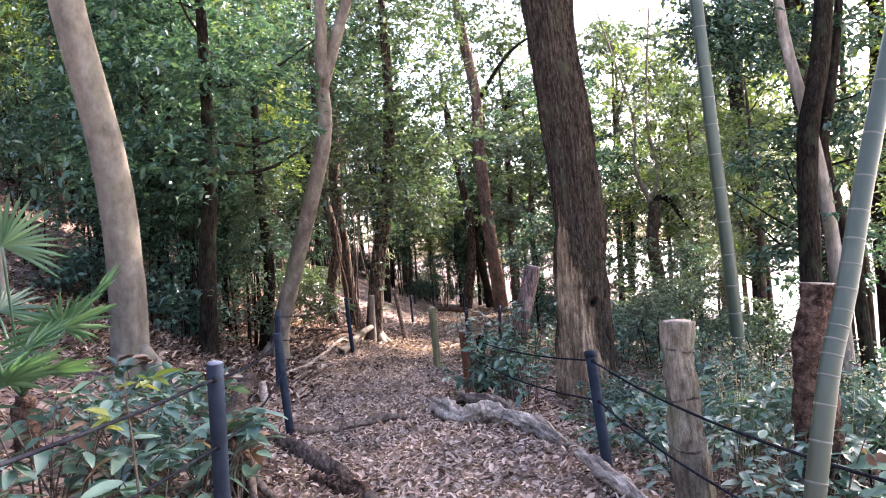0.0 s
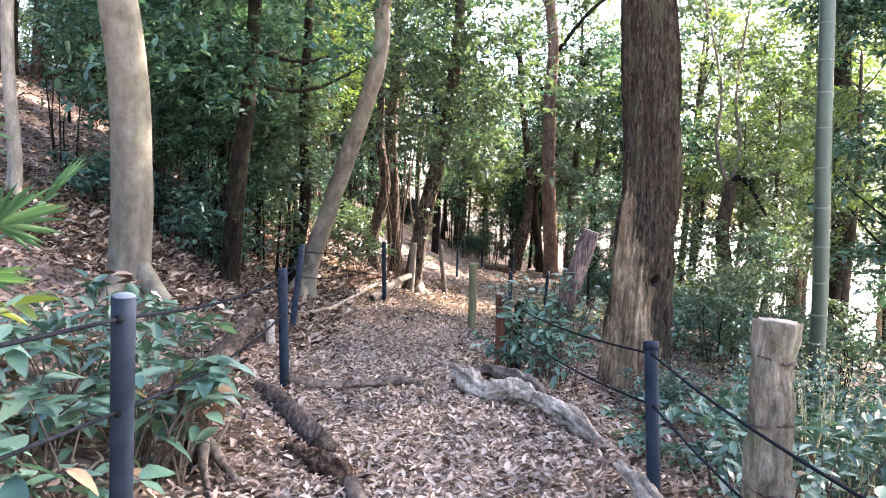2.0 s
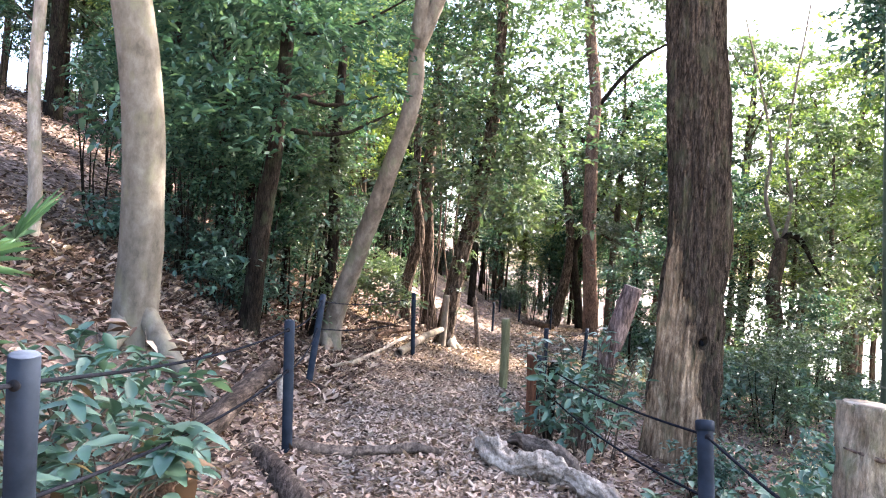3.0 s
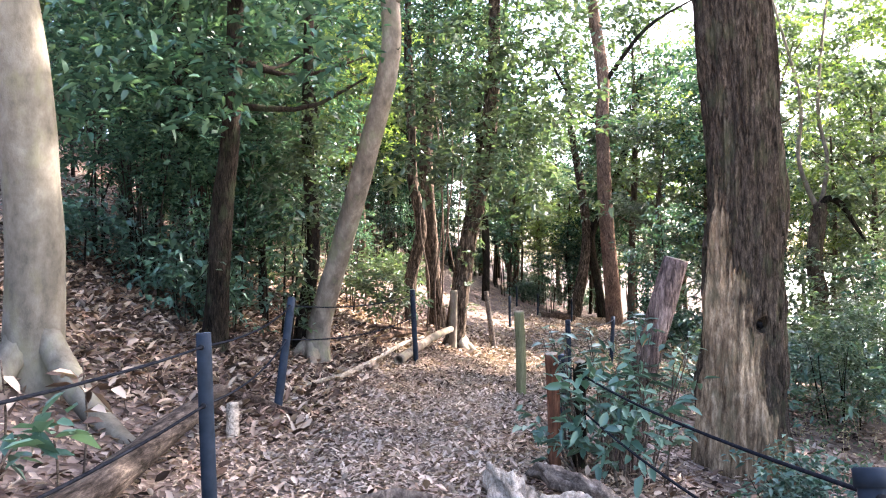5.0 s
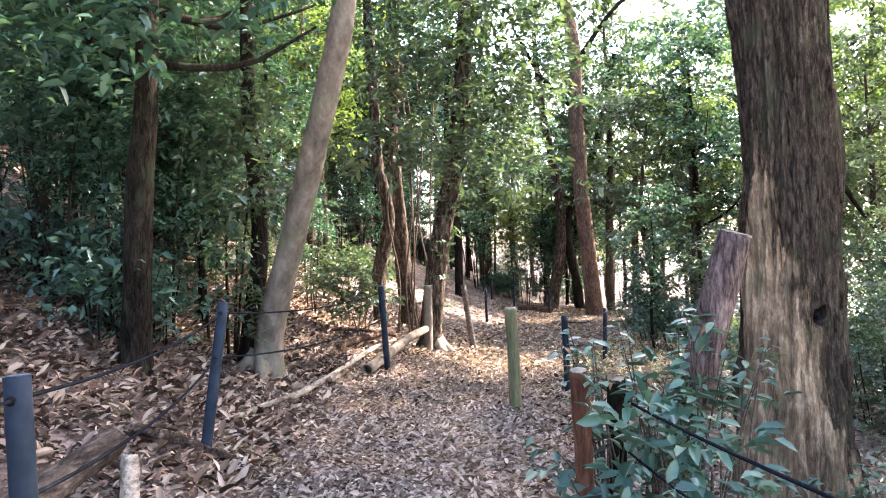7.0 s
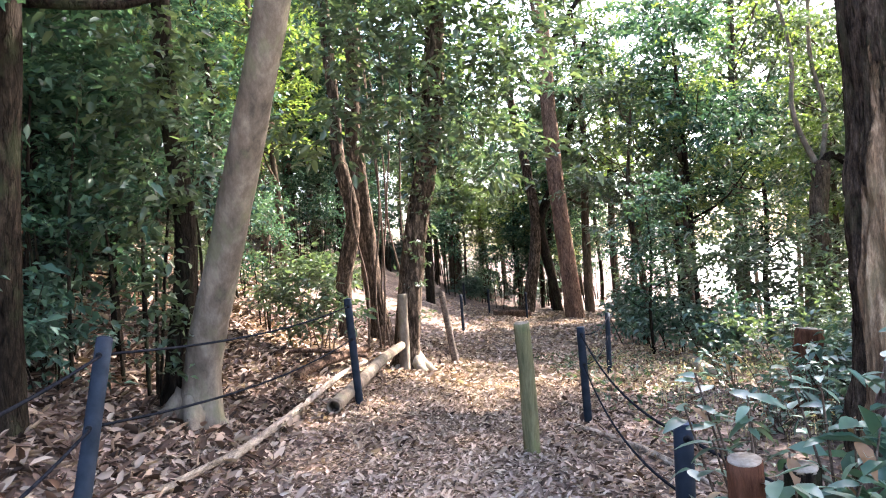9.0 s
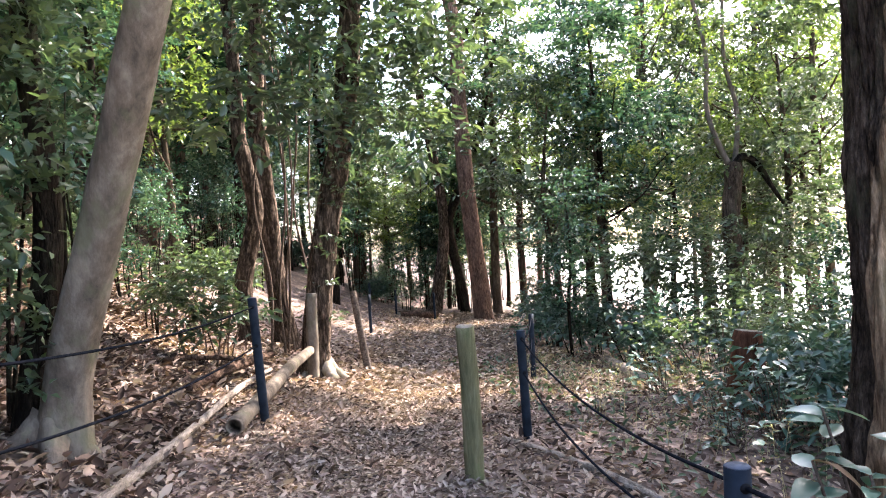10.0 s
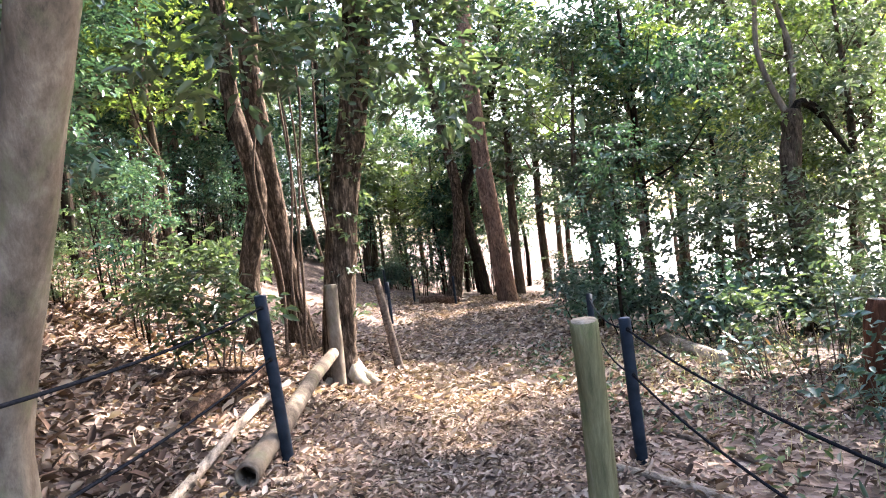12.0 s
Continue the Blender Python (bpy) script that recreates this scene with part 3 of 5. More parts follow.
part("fork", tube("fork", local(g, [(-.34, 11.3, 4.2), (-.25, 11.0, 5.5), (-.2, 10.8, 7.5)]), [.11, .085, .05], M_LEAN, steps=10, segs=12, rough=.1, seed=11), g)
part("fork", tube("fork", local(g, [(-.35, 11.3, 4.2), (-.05, 11.2, 5.0), (.25, 11.2, 6.0), (.3, 11, 8)]), [.11, .095, .08, .05], M_LEAN, steps=12, segs=12, rough=.1, seed=12), g)
part("ivy", crown("ivy", [(-.15, -.1, .8, .2, .2, .5), (-.1, .0, 1.8, .28, .22, .6), (0, -.1, 2.8, .4, .3, .6), (.2, -.3, 2.2, .3, .2, .5)], 1100, .085, M_LEAFMID, 65, spread=.1, tuft=7, aspect=.6), g, "climbing ivy leaves")
part("crown", crown("crown", [(1.2, -1.2, 8.5, 2, 2, 1.4), (.3, 0, 9.5, 2.2, 2, 1.4)], 4000, .12, M_LEAF, 23), g)

g = tree("peeling_tree", (-.8, 18.5), "slim twisted tree with dark peeling bark lit by sun")
part("trunk", tube("trunk", local(g, [(-.75, 18.5, -.4), (-.8, 18.5, .8), (-.55, 18.5, 1.9), (-.72, 18.5, 3.0), (-.73, 18.5, 3.9), (-.8, 18.4, 6), (-.7, 18.3, 9)]),
                   [.14, .12, .118, .11, .1, .085, .05], M_VINE, steps=40, segs=14, rough=.45, seed=14, flare=.5), g)
part("crown", crown("crown", [(.2, -.8, 6, 1.8, 1.6, 1.4), (0, .3, 8, 2, 2, 1.4)], 5000, .13, M_LEAF, 24), g)
g = tree("peeling_tree", (-.35, 19.5), "dark rough-barked tree with torn pale scars")
part("trunk", tube("trunk", local(g, [(-.2, 19.5, -.4), (-.35, 19.5, .76), (-.42, 19.5, 2.2), (-.52, 19.5, 3.65), (-.4, 19.5, 5.3), (-.4, 19.5, 9)]),
                   [.19, .16, .155, .14, .125, .08], M_VINE, steps=36, segs=14, rough=.35, seed=15, flare=.5), g)
part("crown", crown("crown", [(.2, -.6, 6.5, 1.8, 1.6, 1.4), (0, .3, 8.5, 2, 2, 1.4)], 5000, .13, M_LEAF, 25), g)

rng_ = random.Random(91)
for n_ in range(6):
    vx, vy = rng_.uniform(-.5, .3), rng_.uniform(17.9, 19.2)
    vz = gz(vx, vy)
    ob = thing("vine", vx, vy, vz, "thin dark climbing vine hanging beside peeling trunks", "vine", "vines at the peeling trees")
    bend = [rng_.uniform(-.16, .16) for _ in range(4)]
    part("stem", tube("stem", [(0, 0, -.1), (bend[0], .05, 1.0), (bend[1], -.05, 2.3), (bend[2], 0, 3.6), (bend[3], .1, 5.5)], [.022, .018, .017, .015, .01], M_TWIG, steps=22, segs=6, rough=.3, seed=n_), ob)

g = tree("root_footed_tree", (.25, 17.1), "ivy-grown leaning tree with sunlit pale roots on the path bank")
part("trunk", tube("trunk", local(g, [(.17, 17.05, -.5), (.22, 17.05, .2), (.4, 17.1, 1.4), (.72, 17.1, 2.76), (.93, 17.1, 4.4), (1.0, 17, 7), (.9, 17, 9)]),
                   [.21, .17, .17, .16, .14, .1, .06], M_VINE, steps=36, segs=16, rough=.3, seed=16, flare=.5, lobes=4), g)
for a0, ln in ((-1.2, .75), (-2.3, .5), (-.3, .5)):
    pts = [(math.cos(a0) * s * ln, math.sin(a0) * s * ln, .34 * (1 - s) ** 1.7 - .05 + gz(.25 + math.cos(a0) * s * ln, 17.1 + math.sin(a0) * s * ln) - gz(.25, 17.1)) for s in (.12, .4, .7, 1)]
    part("root", tube("root", pts, [.1, .08, .06, .03], M_PALE, steps=10, segs=10, rough=.3, seed=int(a0 * 10) + 30), g, "pale sunlit root")
part("ivy", crown("ivy", [(.1, -.05, 1.2, .25, .25, .6), (.35, -.05, 2.3, .3, .3, .7), (.6, -.05, 3.6, .4, .4, .8)], 1500, .08, M_LEAFMID, 26, spread=.1), g, "climbing ivy leaves")
part("crown", crown("crown", [(-.8, -1.3, 3.4, .9, .5, .4), (.3, -1.2, 3.3, .9, .5, .4), (1.5, -.8, 2.9, .8, .5, .4), (1.3, -.3, 3.5, .9, .8, .7), (.7, -.7, 4.4, 1.3, 1, .7), (-.6, -.7, 4.7, 1, 1, .6), (1.9, -.2, 4.6, .9, .9, .7), (.9, -.5, 5.6, 1.7, 1.4, .8), (.7, .3, 7.5, 2, 2, 1)], 8500, .15, M_LEAFMID, 27, simple=False, tuft=12, spread=.22, aspect=.48), g)

g = tree("tall_tree", (5.75, 31.0), "tall slender tree with reddish trunk at the far bend")
part("trunk", tube("trunk", local(g, [(5.8, 31, -1.5), (5.72, 31, 0), (5.5, 31, 3.2), (5.4, 31, 6.5), (5.45, 31, 8.2), (5.05, 31, 11.2), (4.8, 31, 14)]),
                   [.33, .29, .27, .25, .24, .21, .14], M_REDBARK, steps=30, segs=18, rough=.1, seed=17, flare=.15), g)
part("branch", joined("branch", [tube_data([(-.35, 0, 9), (1.2, -.5, 11), (3, -1, 12)], [.1, .07, .03], steps=8, segs=6, seed=1), tube_data([(-.4, 0, 7.5), (-1.5, 0, 8.6), (-2.5, 0, 10.5)], [.1, .08, .03], steps=8, segs=6, seed=2)], [M_DARKBARK]), g)
part("crown", crown("crown", [(-1, 0, 13, 3, 2.6, 2), (1.5, 0, 14.5, 2.6, 2.6, 1.8)], 5000, .22, M_LEAFMID, 28), g)

g = tree("twin_tree", (5.0, 34.0), "forked pair of dark trunks at the far bend")
part("trunk", tube("trunk", local(g, [(4.55, 34, -1.3), (4.75, 34, -.6), (5.2, 34, 1.9), (5.05, 34, 4.1), (4.6, 34, 7), (4.4, 34, 10)]), [.3, .25, .21, .17, .14, .09], M_VINE, steps=24, segs=14, rough=.25, seed=18, flare=.3), g)
part("trunk", tube("trunk", local(g, [(5.85, 34, -1.4), (5.7, 34, 0), (5.4, 34, 2.2), (6.1, 34, 3.8), (6.9, 34, 6), (7.6, 34, 9)]), [.2, .17, .18, .16, .14, .09], M_DARKBARK, steps=24, segs=14, rough=.25, seed=19, flare=.3), g)
part("crown", crown("crown", [(-.5, 0, 10, 3, 2.6, 2), (2.5, 0, 9.5, 2.6, 2.6, 1.8)], 5000, .2, M_LEAF, 29), g)

g = tree("bent_tree", (8.6, 20.6), "dark tree bent over at a broken fork among leaves")
part("trunk", tube("trunk", local(g, [(8.68, 20.6, -2), (8.6, 20.6, .2), (8.5, 20.6, 1.3), (8.62, 20.6, 2.3), (8.66, 20.6, 2.55)]), [.24, .2, .18, .18, .14], M_BROWN, steps=24, segs=14, rough=.25, seed=31, flare=.3), g)
part("limb", tube("limb", local(g, [(8.62, 20.6, 2.35), (8.82, 20.6, 2.66), (9.15, 20.6, 2.5), (9.4, 20.5, 2.0), (9.75, 20.4, 1.4)]), [.1, .085, .07, .05, .02], M_DARKBARK, steps=14, segs=10, rough=.25, seed=32), g)
for k, (dx, dz) in enumerate(((-.6, 5), (.5, 5.6))):
    part("limb", tube("limb", local(g, [(8.62, 20.6, 2.3), (8.62 + dx * .6, 20.8, 3.6), (8.62 + dx * .4, 21, 5.2), (8.62 + dx * 1.6, 21.3, 2 + dz * 1.3)]), [.06, .05, .04, .02], M_LEAN, steps=16, segs=8, rough=.25, seed=33 + k), g)
part("crown", crown("crown", [(.3, .3, 7.5, 2.8, 2.4, 1.6), (.1, .5, 4.6, 1.5, .8, .5), (-.5, .4, 5.8, 1.4, .8, .6)], 2300, .11, M_LEAFLIGHT, 30), g)

g = tree("slim_pale_tree", (-4.61, 10.0), "slim pale-barked tree on the leafy slope")
part("trunk", tube("trunk", local(g, [(-4.66, 10, 1.19), (-4.61, 10, 1.85), (-4.72, 10, 3.79), (-4.52, 10, 8)]), [.1, .08, .07, .04], M_PALE, steps=20, segs=12, rough=.15, seed=71, flare=.3), g)
part("crown", crown("crown", [(.2, 0, 6.2, 1.2, 1.2, .6), (-.5, .4, 7.2, 1.2, 1.2, .6)], 2400, .12, M_LEAFMID, 72, tuft=22), g)

g = tree("dark_tree", (-2.2, 11.1), "slim dark-trunked evergreen tree with drooping glossy leaves")
part("trunk", tube("trunk", local(g, [(-2.35, 11.1, 0), (-2.28, 11.1, .8), (-2.2, 11.05, 1.8), (-2.07, 11, 2.9), (-2.0, 11, 5), (-2.0, 11, 7)]), [.16, .125, .115, .1, .08, .05], M_DARKBARK, steps=24, segs=14, rough=.14, seed=41, flare=.4), g)
for v, f in limbs((.15, 0, 2.3), (.2, 0, 6), .09, 9, 42, 1.6, .4, .05):
    part("limb", mesh_of("limb", v, f, M_DARKBARK), g)
part("crown", crown("crown", [(-1.0, -1.0, 2.6, .8, .6, .4), (.3, -1.1, 2.7, .9, .6, .42), (-.3, -.7, 3.3, 1.5, .9, .5), (1.2, -.8, 3.1, .7, .6, .4), (-1.5, -.3, 3.3, .8, .8, .5), (.6, -.4, 4.0, 1.3, 1, .5), (-.8, -.5, 4.2, 1.3, 1, .5), (0, 0, 5.2, 1.9, 1.5, .8)], 5600, .135, M_LEAF, 43, simple=False, tuft=11, spread=.19, aspect=.5, flat=.3), g)


g = tree("many_stemmed_tree", (5.95, 9.0), "dark many-stemmed tree with bare crossing limbs")
part("trunk", tube("trunk", local(g, [(5.9, 9, -1.1), (5.9, 9, .9), (6.02, 9, 2.6), (6.36, 9, 4), (6.7, 9, 7)]), [.17, .14, .13, .12, .07], M_DARKBARK, steps=24, segs=14, rough=.18, seed=61, flare=.3), g)
part("trunk", tube("trunk", local(g, [(6.5, 9.3, -1.1), (6.45, 9.3, 1.2), (6.3, 9.3, 2.6), (6.0, 9.3, 4.2), (5.8, 9.3, 7)]), [.11, .095, .085, .075, .05], M_PALE, steps=20, segs=12, rough=.18, seed=62, flare=.3), g)
part("limb", tube("limb", local(g, [(6.9, 9.4, -1.1), (6.8, 9.4, .8), (6.5, 9.4, 2.4), (6.75, 9.4, 3.6), (7.1, 9.4, 5.5)]), [.1, .085, .075, .07, .04], M_DARKBARK, steps=20, segs=12, rough=.2, seed=63), g)
part("crown", crown("crown", [(-.5, .9, 4.9, .55, .55, .35), (-.1, .9, 5.2, .5, .5, .3), (.3, .4, 7.5, 1.5, 1.5, .6)], 2600, .1, M_LEAF, 64, tuft=12, spread=.18), g)
part("foliage_clump", crown("foliage_clump", [(-.55, .9, 5.3, .6, .5, .4), (-.15, .8, 5.55, .55, .5, .35), (-.75, 1.0, 5.75, .5, .4, .35)], 2600, .11, M_LEAF, 67, tuft=12, spread=.18), g, "dense dark clump of leaves")


# ---- woods: kinds of tree, built once and copied ----
def wood_tree(name, label, seed, height, r, crowns, count, size, mat, bk, group, nlimb=7, lean=.3, start=.35):
    rng = random.Random(seed)
    ob = thing(name, 0, 0, 0, label, "tree", group)
    lx, ly = rng.uniform(-lean, lean), rng.uniform(-lean, lean)
    top = (lx, ly, height)
    pts = [(0, 0, -.5), (lx * .2 + rng.uniform(-.08, .08), ly * .2, height * .25), (lx * .5 + rng.uniform(-.15, .15), ly * .5 + rng.uniform(-.15, .15), height * .6), top]
    part("trunk", tube("trunk", pts, [r * 1.2, r, r * .8, r * .3], bk, steps=16, segs=10, rough=.18, seed=seed, flare=.35), ob)
    for v, f in limbs((0, 0, 0), top, r, nlimb, seed + 1, height * .2, .8, start):
        part("limb", mesh_of("limb", v, f, bk), ob)
    part("crown", crown("crown", crowns, count, size, mat, seed + 2, tuft=30, spread=.24, aspect=.5, flat=.3, lift=-.05), ob)
    return ob


def thicket_bush(name, label, seed, stems, height, blobs, count, size, mat, group):
    rng = random.Random(seed)
    ob = thing(name, 0, 0, 0, label, "bush", group)
    for i in range(stems):
        a, r = rng.random() * 6.28, rng.uniform(.05, .3)
        x, y = math.cos(a) * r, math.sin(a) * r
        t = height * rng.uniform(.6, 1.0)
        part("stem", tube("stem", [(x, y, -.3), (x * 1.5 + rng.uniform(-.14, .14), y * 1.5 + rng.uniform(-.1, .1), t * .5), (x * 2.2 + rng.uniform(-.25, .25), y * 2.2 + rng.uniform(-.2, .2), t)],
                          [.011 * height ** .6, .008 * height ** .6, .003], M_DARKBARK, steps=8, segs=6, rough=.2, seed=seed + i), ob)
    part("foliage", crown("foliage", blobs, count, size, mat, seed, tuft=22, spread=.22, aspect=.5, flat=.35, lift=0), ob)
    return ob


KINDS = [
    wood_tree("evergreen_tree", "small evergreen tree with dark glossy leaves", 51, 4.6, .06, [(0, 0, 2.2, .8, .8, .6), (.5, .2, 3.2, .9, .9, .6), (-.5, -.2, 3.9, .9, .8, .6), (.1, 0, 4.8, .8, .8, .5)], 4200, .12, M_LEAF, M_DARKBARK, "understory trees", 10),
    wood_tree("evergreen_tree", "slender evergreen sapling with dark glossy leaves", 61, 3.6, .035, [(0, .1, 1.3, .5, .5, .5), (.2, 0, 2.3, .65, .6, .6), (-.2, .1, 3.3, .6, .6, .5)], 2600, .11, M_LEAF, M_DARKBARK, "understory trees", 9, .3, .2),
    wood_tree("leafy_tree", "small tree with mid-green sunlit leaves", 71, 5.2, .07, [(0, 0, 2.6, 1, 1, .6), (.6, -.2, 3.6, 1, .9, .6), (-.6, .2, 4.6, 1, 1, .7), (.2, 0, 5.6, .9, .9, .6)], 4200, .13, M_LEAFMID, M_BROWN, "understory trees", 10),
    wood_tree("bright_leaved_tree", "small tree with translucent yellow-green leaves", 81, 6.0, .07, [(0, 0, 3.2, 1.3, 1.2, .5), (.8, .3, 4.2, 1.3, 1.1, .5), (-.7, -.3, 5, 1.3, 1.1, .5), (.2, 0, 6, 1.1, 1, .5)], 3800, .11, M_LEAFLIGHT, M_BROWN, "bright understory trees", 10),
    wood_tree("forest_tree", "tall forest tree with a high leafy crown", 91, 12.5, .17, [(0, 0, 8.5, 1.8, 1.8, .9), (1.3, .4, 10, 2, 1.8, 1), (-1.3, -.5, 10.8, 2, 1.9, 1), (.2, .3, 12.3, 1.8, 1.8, 1)], 5200, .17, M_LEAFMID, M_DARKBARK, "canopy trees", 10, .6, .55),
    wood_tree("forest_tree", "tall brown-trunked forest tree with a high crown", 101, 13.5, .14, [(0, 0, 9.5, 1.8, 1.6, .9), (-1.2, .8, 11, 1.9, 1.7, 1), (1.1, -.8, 12, 1.8, 1.7, 1), (0, 0, 13.3, 1.6, 1.6, .9)], 4600, .16, M_LEAFMID, M_BROWN, "canopy trees", 9, 1.0, .5),
    thicket_bush("thicket_bush", "dense thicket of thin dark stems and glossy leaves", 111, 5, 2.8, [(.3, .1, 1.75, .5, .5, .25), (-.4, 0, 2.3, .6, .6, .35), (.1, 0, 2.8, .7, .6, .4)], 1000, .12, M_LEAF, "thicket on the slope"),
    thicket_bush("undergrowth_bush", "low leafy undergrowth bush", 121, 6, .8, [(0, 0, .35, .5, .5, .25), (.3, .2, .55, .4, .4, .22), (-.35, -.1, .6, .4, .4, .2)], 900, .1, M_LEAFBLUE, "undergrowth bushes"),
    thicket_bush("evergreen_bush", "broad evergreen bush with layered sprays of leaves", 131, 8, 2.1, [(0, 0, .5, .7, .7, .3), (.5, .2, 1.0, .6, .6, .25), (-.5, -.2, 1.25, .7, .6, .25), (.2, -.3, 1.7, .7, .6, .25), (-.2, .3, 2.2, .6, .6, .25)], 2000, .12, M_LEAFMID, "evergreen bushes below the path"),
]
USED = [False] * len(KINDS)


def plant_tree(kind, x, y, scale, turn):
    m = Matrix.LocRotScale((x, y, gz(x, y) - .03), Euler((0, 0, turn)), (scale, scale, scale))
    if not USED[kind]:
        USED[kind] = True
        KINDS[kind].matrix_basis = m
        return
    copy_thing(KINDS[kind], m)


def scatter(kind_weights, count, x0, x1, y0, y1, smin, smax, seed, apart=.8, clear=1.7):
    rng = random.Random(seed)
    placed = []
    tries = 0
    while len(placed) < count and tries < count * 60:
        tries += 1
        x, y = rng.uniform(x0, x1), rng.uniform(y0, y1)
        if abs(x - float(along(XC, y))) < clear:
            continue
        if any((x - a) ** 2 + (y - b) ** 2 < apart ** 2 for a, b in placed):
            continue
        if (x + .7) ** 2 + (y - 19.1) ** 2 < 2.2:
            continue
        placed.append((x, y))
        k = rng.choices(range(len(kind_weights)), kind_weights)[0]
        plant_tree(k, x, y, rng.uniform(smin, smax), rng.random() * 6.28)


# hillside thicket
scatter((0, 2, 0, 0, 0, 0, 6, 0), 10, -5.5, -1.9, 11.9, 16.5, .8, 1.2, 7, .55, 2.2)
scatter((5, 1, 0, 0, 0, 0, 0, 0), 3, -5.5, -2.2, 12.2, 16.5, 1.0, 1.3, 37, 1.0, 2.4)
scatter((3, 4, 1, 0, 0, 0, 2, 0), 6, -12, -4.5, 15, 22, .8, 1.2, 27, .9, 2.6)
scatter((4, 2, 3, 1, 0, 0, 5, 0), 44, -13, -.4, 18.5, 32, .8, 1.3, 8, .9, 1.8)
scatter((0, 0, 0, 3, 0, 0, 0, 0, 4), 12, -7.5, -1.0, 20.5, 27, .55, .85, 81, 1.0, 2.3)
scatter((0, 0, 0, 0, 0, 0, 1, 0, 4), 8, -5.5, -1.6, 15.5, 20, .5, .75, 82, .9, 2.4)
# behind the bend
scatter((4, 1, 5, 0, 0, 0, 5, 3), 46, -9, 10, 35.5, 46, .9, 1.5, 11, 1.0, 0)
scatter((3, 0, 3, 0, 0, 0, 0, 0), 30, -26, 11, 46, 60, 1.4, 2.2, 15, 1.9, 0)
# the falling side
scatter((7, 2, 3, 2, 0, 0, 1, 0), 11, 4.6, 15, 18.5, 35, .75, 1.05, 9, 1.05, 2.2)
scatter((2, 1, 3, 5, 0, 0, 1, 0), 6, 6.5, 15, 10, 18.5, .65, .95, 10, 1.4, 3.8)
scatter((0, 0, 0, 0, 0, 0, 0, 1), 16, 4.8, 12, 9, 20, .7, 1.1, 17, .8, 3.6)
scatter((0, 0, 0, 0, 0, 0, 0, 1), 22, 3.0, 9, 4.5, 9, .6, 1.0, 18, .6, 2.4)
# taller leafy trees closing the view up to the sky
scatter((0, 0, 4, 3, 0, 0, 0, 0), 6, 6, 19, 27, 38, 1.5, 1.9, 41, 2.2, 2.4)
scatter((0, 0, 1, 4, 0, 0, 0, 0), 4, 8, 17, 15, 27, 1.1, 1.4, 42, 2.2, 4.0)
scatter((3, 0, 3, 0, 0, 0, 0, 0), 5, -8, 0, 22, 34, 1.4, 1.8, 43, 2.0, 2.4)
# closing the far bend
scatter((2, 0, 3, 0, 0, 0, 5, 3), 18, -2, 6.5, 34.8, 39.5, .9, 1.4, 52, .8, 0)
scatter((0, 0, 0, 2, 0, 0, 0, 0, 5), 16, -12, 4.5, 37, 44, 1.1, 1.5, 53, 1.3, 0)
scatter((0, 0, 0, 1, 0, 0, 0, 0, 5), 16, -13, -1.5, 27, 35, .9, 1.4, 54, 1.2, 2.6)
scatter((0, 0, 0, 5, 0, 0, 0, 0, 1), 11, .5, 7.8, 36.5, 41.5, .5, .75, 55, 1.2, 0)
scatter((4, 0, 2, 0, 0, 0, 0, 0), 3, -10, 1.0, 22, 33, 1.5, 2.0, 44, 1.7, 2.6)
# hilltop
scatter((4, 2, 3, 1, 3, 2, 2, 0), 9, -24, -7.5, 11, 26, .9, 1.4, 51, 1.8, 6.0)
# canopy
scatter((0, 0, 0, 0, 1, 1, 0, 0), 12, -16, -2.5, 17, 40, .9, 1.3, 12, 2.6, 3.0)
scatter((0, 0, 0, 0, 0, 1, 0, 0), 8, 6, 22, 24, 45, .65, .95, 13, 2.6, 3.0)
# added sun blockers: crowns above the view that shade the near path
scatter((0, 0, 0, 0, 2, 1, 0, 0), 5, 11, 20, 4, 23, 1.15, 1.4, 16, 2.6, 5.0)
# unseen trees behind the camera, added to dim the skylight from there
scatter((0, 0, 0, 0, 1, 1, 0, 0), 3, -12, 9, -10, -3, .9, 1.2, 14, 3.0, 3.0)


